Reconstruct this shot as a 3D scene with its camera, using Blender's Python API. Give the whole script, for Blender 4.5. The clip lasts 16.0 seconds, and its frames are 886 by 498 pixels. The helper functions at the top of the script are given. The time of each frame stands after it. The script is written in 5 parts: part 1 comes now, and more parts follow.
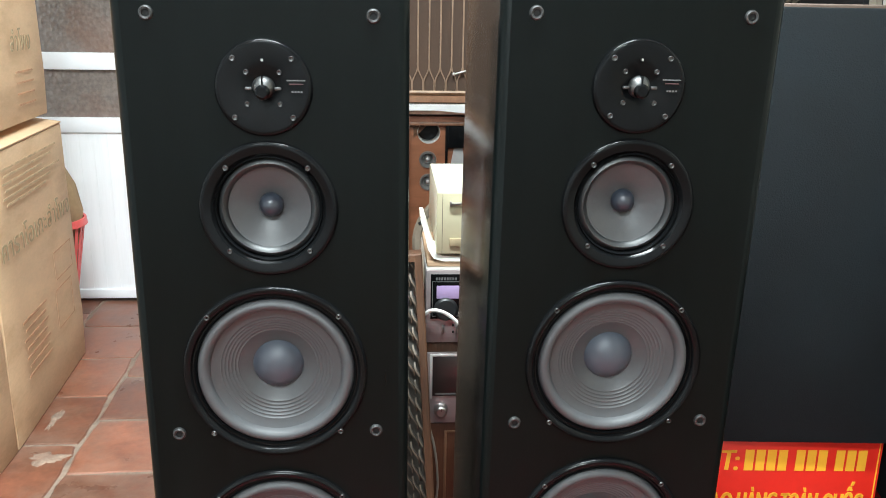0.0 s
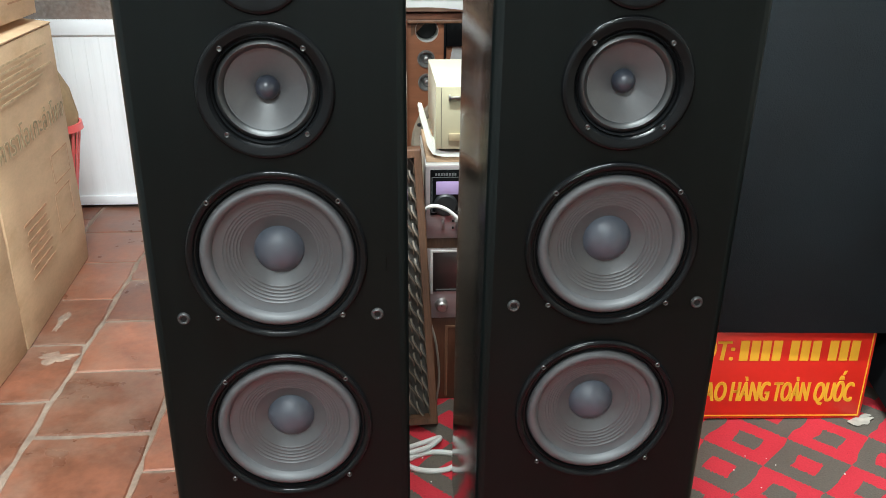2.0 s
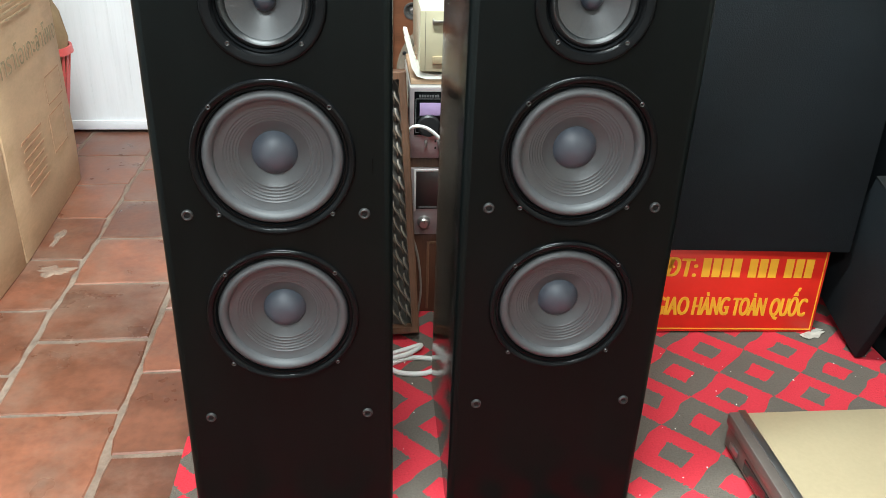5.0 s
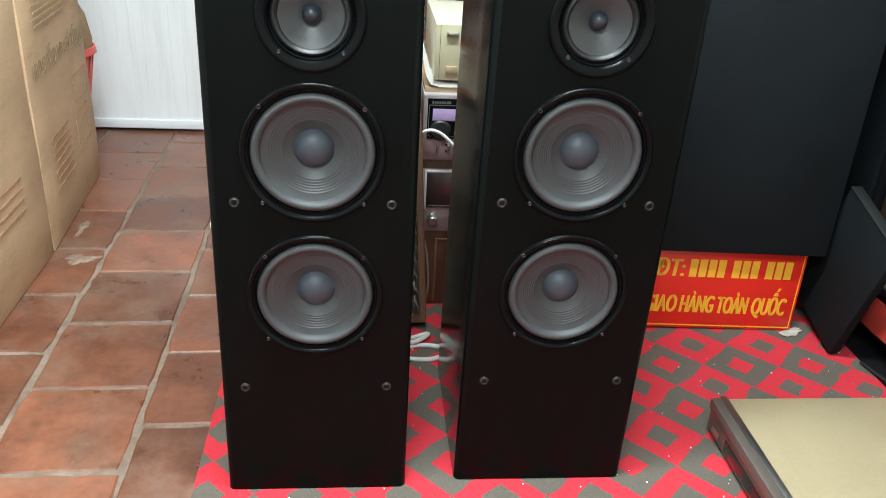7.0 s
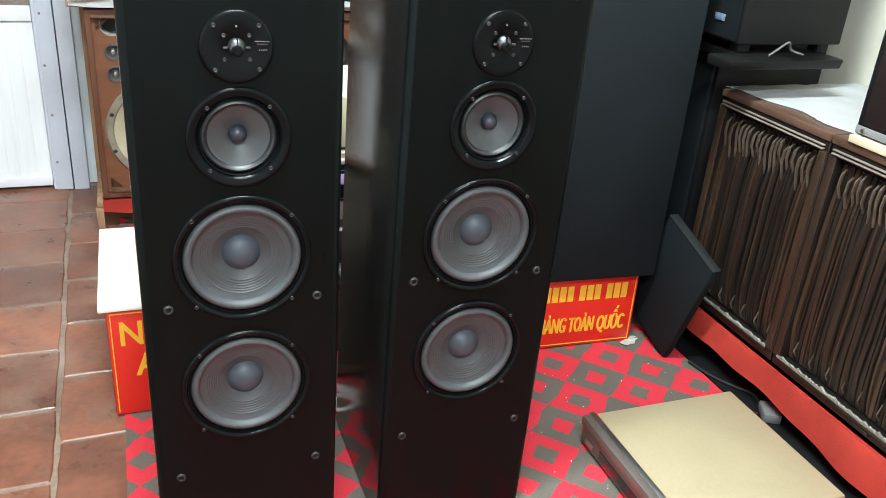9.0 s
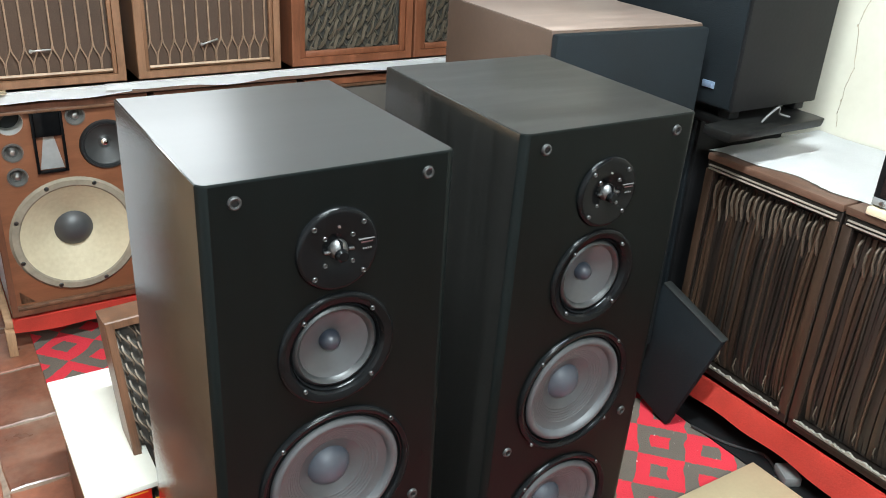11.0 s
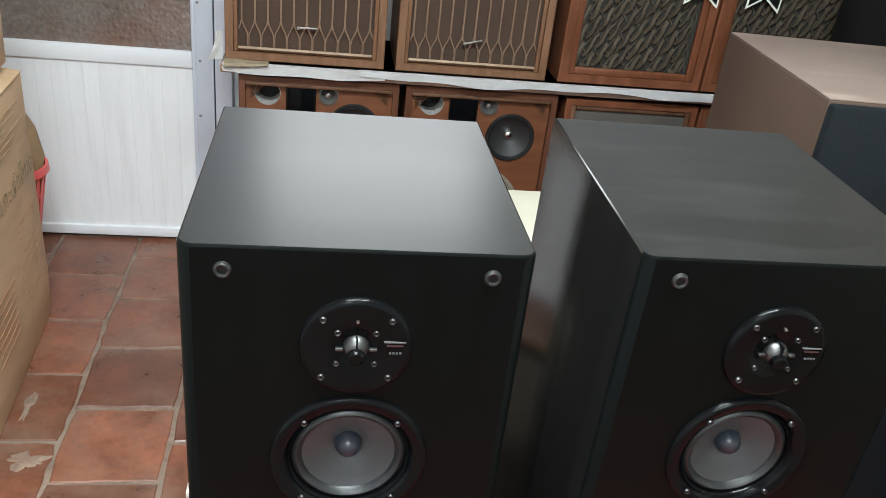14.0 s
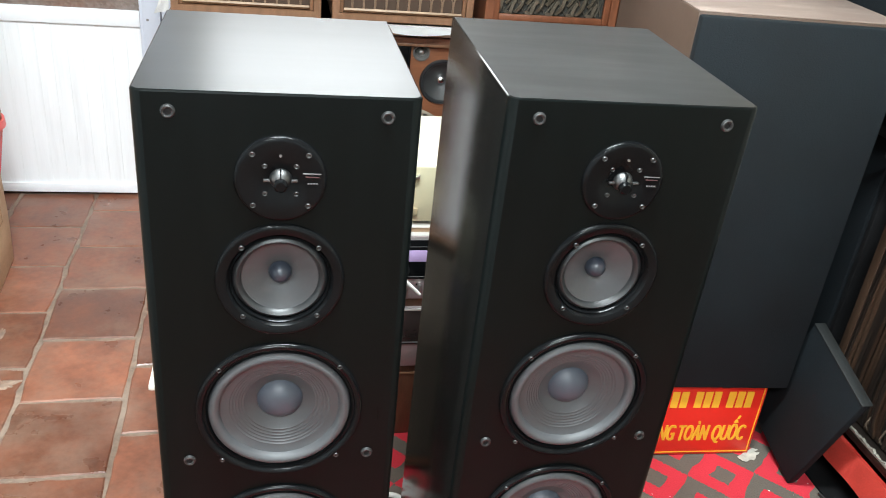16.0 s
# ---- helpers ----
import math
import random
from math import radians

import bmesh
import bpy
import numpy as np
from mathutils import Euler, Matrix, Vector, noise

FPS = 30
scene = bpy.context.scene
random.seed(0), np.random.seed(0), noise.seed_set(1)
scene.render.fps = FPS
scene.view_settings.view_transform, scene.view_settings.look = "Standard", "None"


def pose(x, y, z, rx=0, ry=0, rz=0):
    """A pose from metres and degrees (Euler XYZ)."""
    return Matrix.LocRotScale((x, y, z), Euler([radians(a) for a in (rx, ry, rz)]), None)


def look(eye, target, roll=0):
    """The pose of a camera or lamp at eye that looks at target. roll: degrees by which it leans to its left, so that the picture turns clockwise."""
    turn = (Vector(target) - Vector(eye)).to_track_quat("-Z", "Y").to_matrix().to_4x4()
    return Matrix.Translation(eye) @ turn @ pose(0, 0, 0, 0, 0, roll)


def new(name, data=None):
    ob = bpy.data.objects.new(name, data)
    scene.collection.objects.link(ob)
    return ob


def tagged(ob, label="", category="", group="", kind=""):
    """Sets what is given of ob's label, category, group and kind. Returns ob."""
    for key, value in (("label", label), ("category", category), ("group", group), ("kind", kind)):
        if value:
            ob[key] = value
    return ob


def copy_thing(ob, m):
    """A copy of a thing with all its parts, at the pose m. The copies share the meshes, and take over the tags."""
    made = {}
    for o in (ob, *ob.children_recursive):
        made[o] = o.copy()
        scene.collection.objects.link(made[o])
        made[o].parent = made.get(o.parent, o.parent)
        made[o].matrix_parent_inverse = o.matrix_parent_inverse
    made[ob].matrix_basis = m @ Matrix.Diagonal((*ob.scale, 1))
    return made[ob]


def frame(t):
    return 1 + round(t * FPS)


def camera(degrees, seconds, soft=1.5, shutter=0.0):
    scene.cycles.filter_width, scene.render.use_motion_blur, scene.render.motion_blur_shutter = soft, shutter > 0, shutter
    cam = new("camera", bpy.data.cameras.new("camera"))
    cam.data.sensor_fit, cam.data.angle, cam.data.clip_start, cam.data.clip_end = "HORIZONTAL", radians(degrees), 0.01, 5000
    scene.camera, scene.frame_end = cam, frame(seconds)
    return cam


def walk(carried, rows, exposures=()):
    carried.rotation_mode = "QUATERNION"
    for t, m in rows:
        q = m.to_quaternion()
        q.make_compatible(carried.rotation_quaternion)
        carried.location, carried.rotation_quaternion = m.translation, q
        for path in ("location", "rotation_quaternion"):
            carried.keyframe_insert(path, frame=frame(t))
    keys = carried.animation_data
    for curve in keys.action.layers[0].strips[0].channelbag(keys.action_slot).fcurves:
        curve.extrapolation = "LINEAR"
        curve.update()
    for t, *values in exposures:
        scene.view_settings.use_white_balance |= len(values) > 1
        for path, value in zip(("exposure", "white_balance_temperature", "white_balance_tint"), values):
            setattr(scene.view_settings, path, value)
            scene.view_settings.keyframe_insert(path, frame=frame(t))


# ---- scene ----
cam = camera(56.0, 16.0, soft=0.8, shutter=0.3)
PATH = [
    (0, (-0.037, 0.184, 1.166), (0.103, 2.097, 0.602), 1.0),
    (0.5, (-0.031, 0.184, 1.157), (0.106, 2.08, 0.534), 0.9),
    (1, (-0.031, 0.181, 1.147), (0.104, 2.056, 0.464), 0.5),
    (1.5, (-0.037, 0.177, 1.14), (0.103, 2.034, 0.412), 0.4),
    (2, (-0.036, 0.172, 1.13), (0.101, 2.017, 0.369), 0.5),
    (2.5, (-0.034, 0.162, 1.121), (0.106, 1.992, 0.324), 0.7),
    (3, (-0.029, 0.15, 1.115), (0.118, 1.964, 0.286), 1.0),
    (3.5, (-0.027, 0.126, 1.113), (0.129, 1.926, 0.254), 1.2),
    (4, (-0.032, 0.1, 1.117), (0.13, 1.894, 0.249), 1.3),
    (4.5, (-0.037, 0.074, 1.122), (0.134, 1.862, 0.242), 1.5),
    (6.8, (-0.09, -0.078, 1.153), (0.098, 1.701, 0.258), 3.1),
    (7, (-0.103, -0.099, 1.162), (0.098, 1.691, 0.292), 3.4),
    (7.5, (-0.144, -0.145, 1.19), (0.129, 1.663, 0.378), 4.1),
    (8, (-0.197, -0.172, 1.233), (0.248, 1.611, 0.443), 5.5),
    (8.2, (-0.225, -0.183, 1.26), (0.29, 1.578, 0.463), 5.3),
    (10.3, (-0.512, 0.162, 1.48), (0.374, 1.72, 0.592), 5.0),
    (10.5, (-0.541, 0.224, 1.497), (0.407, 1.754, 0.625), 4.8),
    (11, (-0.591, 0.328, 1.523), (0.408, 1.837, 0.67), 3.5),
    (11.5, (-0.593, 0.408, 1.521), (0.371, 1.944, 0.678), 2.5),
    (12, (-0.527, 0.495, 1.521), (0.321, 2.103, 0.687), 3.1),
    (12.5, (-0.448, 0.542, 1.532), (0.174, 2.247, 0.69), 4.4),
    (13, (-0.346, 0.541, 1.538), (0.056, 2.298, 0.673), 6.5),
    (13.5, (-0.256, 0.522, 1.554), (0.062, 2.281, 0.657), 6.5),
    (14, (-0.221, 0.496, 1.55), (0.078, 2.244, 0.625), 6.7),
    (14.5, (-0.218, 0.42, 1.537), (0.112, 2.163, 0.615), 6.7),
    (15, (-0.219, 0.333, 1.519), (0.125, 2.065, 0.58), 6.3),
    (15.5, (-0.215, 0.268, 1.487), (0.145, 1.999, 0.554), 6.2),
    (16, (-0.183, 0.225, 1.495), (0.208, 1.947, 0.557), 6.1),
]
EXPOSURES = [(0.0, 0.42, 6420, 9), (0.5, 0.58, 6420, 9), (1.0, 0.48, 6420, 9), (2.0, 0.22, 6480, 9), (3.0, 0.39, 6480, 8), (3.5, 0.35, 6480, 8), (4.5, 0.27, 6480, 8), (7.5, -0.02, 6340, 6), (8.0, 0.16, 6280, 6),
             (10.5, 0.36, 6400, 9), (11.0, 0.38, 6400, 9), (11.5, 0.29, 6400, 9), (12.0, 0.07, 6450, 10), (12.5, -0.15, 6500, 10), (13.0, -0.32, 6500, 11), (13.5, -0.32, 6500, 11),
             (14.0, -0.24, 6500, 11), (14.5, -0.1, 6500, 11), (15.5, 0.16, 6500, 12), (16.0, 0.38, 6500, 11)]
walk(cam, [(t, look(eye, target, roll)) for t, eye, target, roll in PATH], EXPOSURES)

# ---- light ----
world = bpy.data.worlds.new("world")
world.use_nodes = True
world.node_tree.nodes["Background"].inputs[0].default_value = (0.75, 0.85, 1.0, 1)
world.node_tree.nodes["Background"].inputs[1].default_value = 0.4
scene.world = world


def area_lamp(name, eye, target, length, width, watts, colour):
    """A rectangular area lamp: the ceiling tube and two added, unseen lamps."""
    data = bpy.data.lights.new(name, "AREA")
    data.shape, data.size, data.size_y, data.energy, data.color = "RECTANGLE", length, width, watts, colour
    ob = new(name, data)
    ob.matrix_world = look(eye, target)
    return ob


area_lamp("ceiling_tube_lamp", (-0.12, 0.92, 2.93), (-0.12, 0.921, 0.0), 1.2, 0.14, 135, (0.87, 0.98, 1.0))
# Unseen lamp, added to give the tower tops their bright reflection.
area_lamp("back_reflection_lamp", (-0.02, 3.25, 1.98), (-0.02, 1.2, 1.1), 0.8, 0.6, 8.0, (0.92, 0.98, 1.0))
# Unseen fill lamp, added to brighten the fronts and the door.
area_lamp("front_fill_lamp", (-0.5, -0.9, 2.93), (-0.5, -0.899, 0.0), 1.2, 0.14, 120, (0.87, 0.98, 1.0))


# ---- materials ----
def surface(name, colour, rough=0.6, metal=0.0, vary=0.25, scale=6.0, fine=80.0, bump=0.15, stretch=(1, 1, 1), spec=0.5,
            rand=0.0, dust=None, dirt=None, dirt_scale=3.0, dirt_amount=0.5, rough_vary=0.1, coat=0.0):
    """A painted, wooden, woven or metal surface: colour with broad and fine variation, bump, and dirt of a second colour."""
    m = bpy.data.materials.new(name)
    m.use_nodes = True
    t = m.node_tree
    n, k = t.nodes, t.links
    b = n["Principled BSDF"]
    b.inputs["Metallic"].default_value, b.inputs["Specular IOR Level"].default_value = metal, spec
    b.inputs["Coat Weight"].default_value = coat
    co = n.new("ShaderNodeTexCoord")
    mp = n.new("ShaderNodeMapping")
    mp.inputs["Scale"].default_value = stretch
    k.new(co.outputs["Object"], mp.inputs["Vector"])
    info = n.new("ShaderNodeObjectInfo")
    off = n.new("ShaderNodeVectorMath")
    off.operation = "ADD"
    sc = n.new("ShaderNodeMath")
    sc.operation = "MULTIPLY"
    sc.inputs[1].default_value = 37.0
    k.new(info.outputs["Random"], sc.inputs[0])
    k.new(mp.outputs["Vector"], off.inputs[0])
    k.new(sc.outputs[0], off.inputs[1])
    big, small = n.new("ShaderNodeTexNoise"), n.new("ShaderNodeTexNoise")
    for tex, size in ((big, scale), (small, fine)):
        tex.inputs["Scale"].default_value, tex.inputs["Detail"].default_value = size, 4
        k.new(off.outputs[0], tex.inputs["Vector"])
    add = n.new("ShaderNodeMath")
    add.operation = "MULTIPLY_ADD"
    add.inputs[1].default_value = 0.45
    k.new(small.outputs["Fac"], add.inputs[0])
    k.new(big.outputs["Fac"], add.inputs[2])
    ramp = n.new("ShaderNodeMapRange")
    ramp.inputs["From Min"].default_value, ramp.inputs["From Max"].default_value = 0.45, 1.0
    ramp.inputs["To Min"].default_value, ramp.inputs["To Max"].default_value = 1 - vary, 1 + vary
    k.new(add.outputs[0], ramp.inputs["Value"])
    value = ramp.outputs["Result"]
    if rand:
        rr = n.new("ShaderNodeMapRange")
        rr.inputs["To Min"].default_value, rr.inputs["To Max"].default_value = 1 - rand, 1 + rand
        k.new(info.outputs["Random"], rr.inputs["Value"])
        mul = n.new("ShaderNodeMath")
        mul.operation = "MULTIPLY"
        k.new(value, mul.inputs[0])
        k.new(rr.outputs["Result"], mul.inputs[1])
        value = mul.outputs[0]
    hue = n.new("ShaderNodeHueSaturation")
    hue.inputs["Color"].default_value = (*colour, 1)
    k.new(value, hue.inputs["Value"])
    out = hue.outputs["Color"]
    if dirt:
        d = n.new("ShaderNodeTexNoise")
        d.inputs["Scale"].default_value, d.inputs["Detail"].default_value, d.inputs["Roughness"].default_value = dirt_scale, 7, 0.65
        k.new(off.outputs[0], d.inputs["Vector"])
        dr = n.new("ShaderNodeMapRange")
        dr.inputs["From Min"].default_value, dr.inputs["From Max"].default_value = 0.5, 0.72
        dr.inputs["To Max"].default_value = dirt_amount
        k.new(d.outputs["Fac"], dr.inputs["Value"])
        mix = n.new("ShaderNodeMix")
        mix.data_type = "RGBA"
        k.new(dr.outputs["Result"], mix.inputs["Factor"])
        k.new(out, mix.inputs[6])
        mix.inputs[7].default_value = (*dirt, 1)
        out = mix.outputs[2]
    if dust:
        geo = n.new("ShaderNodeNewGeometry")
        d = n.new("ShaderNodeTexNoise")
        d.inputs["Scale"].default_value, d.inputs["Detail"].default_value, d.inputs["Roughness"].default_value = 3.2, 8, 0.7
        k.new(geo.outputs["Position"], d.inputs["Vector"])
        dr = n.new("ShaderNodeMapRange")
        dr.inputs["From Min"].default_value, dr.inputs["From Max"].default_value = 0.47, 0.72
        dr.inputs["To Max"].default_value = 0.8
        k.new(d.outputs["Fac"], dr.inputs["Value"])
        mix = n.new("ShaderNodeMix")
        mix.data_type = "RGBA"
        k.new(dr.outputs["Result"], mix.inputs["Factor"])
        k.new(out, mix.inputs[6])
        mix.inputs[7].default_value = (*dust, 1)
        out = mix.outputs[2]
    k.new(out, b.inputs["Base Color"])
    rg = n.new("ShaderNodeMapRange")
    rg.inputs["To Min"].default_value, rg.inputs["To Max"].default_value = max(0.02, rough - rough_vary), min(1, rough + rough_vary)
    k.new(big.outputs["Fac"], rg.inputs["Value"])
    k.new(rg.outputs["Result"], b.inputs["Roughness"])
    if bump:
        bp = n.new("ShaderNodeBump")
        bp.inputs["Strength"].default_value, bp.inputs["Distance"].default_value = bump, 0.002
        k.new(small.outputs["Fac"], bp.inputs["Height"])
        k.new(bp.outputs["Normal"], b.inputs["Normal"])
    return m


BLACK_VENEER = surface("black_ash_veneer", (0.010, 0.010, 0.010), 0.29, spec=0.52, vary=0.2, scale=3, fine=60, bump=0.007, stretch=(0.08, 8, 8), rough_vary=0.04)
DUSTY_VENEER = surface("dusty_black_veneer", (0.010, 0.010, 0.010), 0.33, spec=0.4, vary=0.3, scale=8, fine=60, bump=0.008, stretch=(0.6, 3, 3), dirt=(0.045, 0.044, 0.043), dirt_scale=2.6, dirt_amount=0.6, rough_vary=0.10)
BLACK_SIDE = surface("black_ash_side", (0.010, 0.0098, 0.0092), 0.12, spec=1.0, vary=0.4, scale=10, fine=120, bump=0.05, stretch=(9, 9, 0.10), rough_vary=0.012)
BAFFLE = surface("black_baffle", (0.0022, 0.0032, 0.0031), 0.3, spec=0.09, vary=0.15, scale=10, fine=150, bump=0.02, stretch=(6, 6, 0.4), rough_vary=0.05)
GLOSS_BLACK = surface("gloss_black_plastic", (0.0035, 0.0038, 0.0042), 0.15, spec=0.10, vary=0.2, bump=0.02)
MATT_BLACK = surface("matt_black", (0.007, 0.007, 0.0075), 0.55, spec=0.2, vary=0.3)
CONE = surface("grey_cone", (0.043, 0.044, 0.047), 0.45, spec=0.45, vary=0.12, scale=9, fine=200, bump=0.05)
MID_CAP = surface("dark_blue_grey_cap", (0.020, 0.024, 0.034), 0.36, vary=0.1, scale=9, bump=0.03)
CAP = surface("blue_grey_cap", (0.040, 0.046, 0.060), 0.5, vary=0.1, scale=9, bump=0.03)
SURROUND = surface("rubber_surround", (0.040, 0.041, 0.044), 0.55, vary=0.12, scale=12, bump=0.05)
DARK_RUBBER = surface("dark_rubber", (0.011, 0.012, 0.013), 0.42, vary=0.2)
SILVER = surface("silver_metal", (0.50, 0.49, 0.48), 0.36, 1.0, vary=0.15)
STEEL_SCREW = surface("screw_steel", (0.085, 0.085, 0.085), 0.45, 1.0, vary=0.2)
SOCKET = surface("dark_socket", (0.015, 0.015, 0.015), 0.42, vary=0.2)
HORN_GREY = surface("grey_cast_horn", (0.42, 0.42, 0.42), 0.5, vary=0.15)
TWEETER_GREY = surface("grey_tweeter", (0.07, 0.067, 0.063), 0.4, vary=0.2)
DOME = surface("dark_silver_dome", (0.11, 0.11, 0.11), 0.45, 1.0, vary=0.15)
DARK_CAP = surface("dark_grey_cap", (0.04, 0.04, 0.042), 0.45, vary=0.15)
RED_INK = surface("red_ink", (0.06, 0.025, 0.025), 0.5, vary=0.05)
GREY_INK = surface("grey_ink", (0.10, 0.10, 0.10), 0.5, vary=0.05)
TERRACOTTA = surface("terracotta", (0.196, 0.072, 0.041), 0.34, vary=0.42, scale=9, fine=55, bump=0.3, rand=0.34, dust=(0.235, 0.155, 0.115), dirt=(0.115, 0.052, 0.036), dirt_scale=5, dirt_amount=0.6, rough_vary=0.22)
MORTAR = surface("mortar", (0.215, 0.155, 0.117), 0.9, vary=0.4, scale=14, fine=90, bump=0.7, dust=(0.285, 0.225, 0.18), dirt=(0.12, 0.065, 0.042), dirt_scale=11, dirt_amount=0.85)
WHITE_PANEL = surface("white_painted_panel", (0.85, 0.86, 0.88), 0.4, vary=0.04, scale=4, fine=40, bump=0.05, stretch=(4, 4, 0.3), dirt=(0.45, 0.44, 0.46), dirt_scale=6, dirt_amount=0.18)
WHITE_FRAME = surface("white_aluminium", (0.80, 0.81, 0.84), 0.35, vary=0.03, bump=0.03)
BLUE_WHITE = surface("blue_white_post", (0.62, 0.66, 0.76), 0.4, vary=0.05, bump=0.03)
WALL_WHITE = surface("white_plaster", (0.74, 0.76, 0.77), 0.85, vary=0.05, scale=2, fine=50, bump=0.2)
WALL_CREAM = surface("cream_plaster", (0.60, 0.565, 0.475), 0.85, vary=0.06, scale=2, fine=45, bump=0.3, dirt=(0.5, 0.45, 0.36), dirt_scale=2.2, dirt_amount=0.3)
CEILING_WHITE = surface("ceiling_paint", (0.75, 0.77, 0.78), 0.9, vary=0.04, scale=2)
CARDBOARD = surface("cardboard", (0.64, 0.435, 0.265), 0.75, vary=0.14, scale=3, fine=60, bump=0.12, stretch=(1, 1, 3), dirt=(0.36, 0.20, 0.09), dirt_scale=3.5, dirt_amount=0.45)
CARD_INK = surface("faded_ink", (0.36, 0.275, 0.16), 0.8, vary=0.3, scale=30)
CARD_FAINT = surface("very_faded_ink", (0.50, 0.355, 0.21), 0.8, vary=0.3, scale=30)
CARD_RED = surface("faded_red_ink", (0.50, 0.27, 0.15), 0.8, vary=0.3, scale=30)
WALNUT = surface("walnut", (0.115, 0.055, 0.03), 0.4, vary=0.45, scale=7, fine=70, bump=0.15, stretch=(6, 6, 0.6))
ORANGE_WOOD = surface("orange_brown_wood", (0.15, 0.055, 0.025), 0.42, vary=0.25, scale=6, fine=90, bump=0.1, stretch=(0.7, 6, 6))
OAK_FRAME = surface("oak_frame", (0.18, 0.09, 0.049), 0.42, vary=0.3, scale=7, fine=90, bump=0.12, stretch=(5, 5, 1))
RED_WOOD = surface("red_brown_wood", (0.16, 0.056, 0.027), 0.38, vary=0.35, scale=7, fine=90, bump=0.1, stretch=(5, 5, 1))
RIB_DARK = surface("dark_carved_rib", (0.013, 0.0085, 0.0062), 0.48, rand=0.4, vary=0.5, scale=9, fine=90, bump=0.25, stretch=(5, 5, 0.4))
BOARD_BLACK = surface("black_board_paint", (0.0045, 0.0045, 0.0045), 0.4, spec=0.2, vary=0.3, dirt=(0.03, 0.03, 0.028), dirt_scale=5, dirt_amount=0.4)
RIB_BROWN = surface("brown_carved_rib", (0.032, 0.0172, 0.0100), 0.48, rand=0.35, vary=0.5, scale=9, fine=90, bump=0.25, stretch=(5, 5, 0.4))
CARVED_FRAME = surface("red_brown_frame", (0.098, 0.052, 0.035), 0.42, rand=0.15, vary=0.35, scale=7, fine=90, bump=0.15, stretch=(0.6, 5, 5))
PALE_RAIL = surface("pale_rail", (0.24, 0.20, 0.165), 0.4, vary=0.25, scale=15)
CHIPPED = surface("chipped_plaster_edge", (0.42, 0.39, 0.33), 0.8, vary=0.3, scale=30, bump=0.4)
GREY_EDGE = surface("grey_green_edge", (0.0085, 0.0095, 0.0092), 0.6, vary=0.15, scale=12)
BROWN_CLOTH = surface("brown_speaker_cloth", (0.058, 0.033, 0.021), 0.9, vary=0.2, fine=300, bump=0.5)
GREY_CLOTH = surface("grey_speaker_cloth", (0.085, 0.075, 0.065), 0.9, vary=0.15, fine=300, bump=0.5)
DARK_CLOTH = surface("dark_speaker_cloth", (0.03, 0.027, 0.022), 0.9, vary=0.2, fine=300, bump=0.5)
NAVY_CLOTH = surface("blue_black_speaker_cloth", (0.0033, 0.0060, 0.0080), 0.8, spec=0.25, vary=0.35, scale=4, fine=350, bump=0.5)
LATTICE_DARK = surface("dark_lattice", (0.06, 0.05, 0.037), 0.5, vary=0.5, scale=25)
WORN_BEVEL = surface("worn_pale_bevel", (0.30, 0.20, 0.13), 0.5, vary=0.3, scale=25, dirt=(0.14, 0.08, 0.05), dirt_scale=18, dirt_amount=0.6)
BAR_WOOD = surface("pale_grille_bar", (0.205, 0.127, 0.083), 0.42, vary=0.25, scale=10, stretch=(5, 5, 1))
CAB_DARK = surface("dark_red_walnut", (0.10, 0.038, 0.020), 0.4, vary=0.35, scale=7, fine=70, bump=0.12, stretch=(5, 5, 0.7))
PALE_LATTICE = surface("pale_lattice", (0.17, 0.125, 0.09), 0.5, vary=0.3, scale=20)
LATTICE_WOOD = surface("lattice_wood", (0.075, 0.058, 0.040), 0.5, vary=0.3, scale=20)
TIP = surface("highlit_carved_tip", (0.085, 0.063, 0.046), 0.45, vary=0.3, scale=20)
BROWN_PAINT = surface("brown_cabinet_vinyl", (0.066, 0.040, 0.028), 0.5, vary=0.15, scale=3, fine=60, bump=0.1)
BROWN_TOP = surface("pale_brown_top", (0.185, 0.136, 0.114), 0.45, vary=0.12, scale=4, fine=60, bump=0.1, stretch=(1, 4, 1), dirt=(0.32, 0.25, 0.21), dirt_scale=4, dirt_amount=0.5)
TAN_CONE = surface("tan_paper_cone", (0.42, 0.36, 0.25), 0.7, vary=0.15, scale=5, fine=80, bump=0.1)
TAN_RING = surface("aged_foam_ring", (0.19, 0.16, 0.12), 0.8, vary=0.25, scale=15, bump=0.3)
DARK_CONE = surface("dark_paper_cone", (0.022, 0.022, 0.022), 0.6, vary=0.2)
CHROME = surface("chrome", (0.75, 0.75, 0.75), 0.15, 1.0, vary=0.05)
WHITE_CLOTH = surface("white_cloth", (0.80, 0.80, 0.80), 0.85, vary=0.06, scale=8, fine=200, bump=0.4)
PAPER_GREY = surface("dusty_pale_paper", (0.46, 0.42, 0.36), 0.8, vary=0.25, scale=30, bump=0.3)
TORN_TAN = surface("torn_tan_paper", (0.52, 0.43, 0.30), 0.8, vary=0.25, scale=14, bump=0.3)
WHITE_CARD = surface("white_card", (0.80, 0.79, 0.72), 0.6, vary=0.04, scale=5, bump=0.05)
RED_CLOTH = surface("red_cloth", (0.65, 0.060, 0.040), 0.85, vary=0.15, scale=10, fine=200, bump=0.3)
RED_SIGN = surface("red_sign_vinyl", (0.66, 0.022, 0.012), 0.4, vary=0.06, scale=5, bump=0.03)
YELLOW_INK = surface("yellow_sign_ink", (0.80, 0.42, 0.03), 0.45, vary=0.05, bump=0.02)
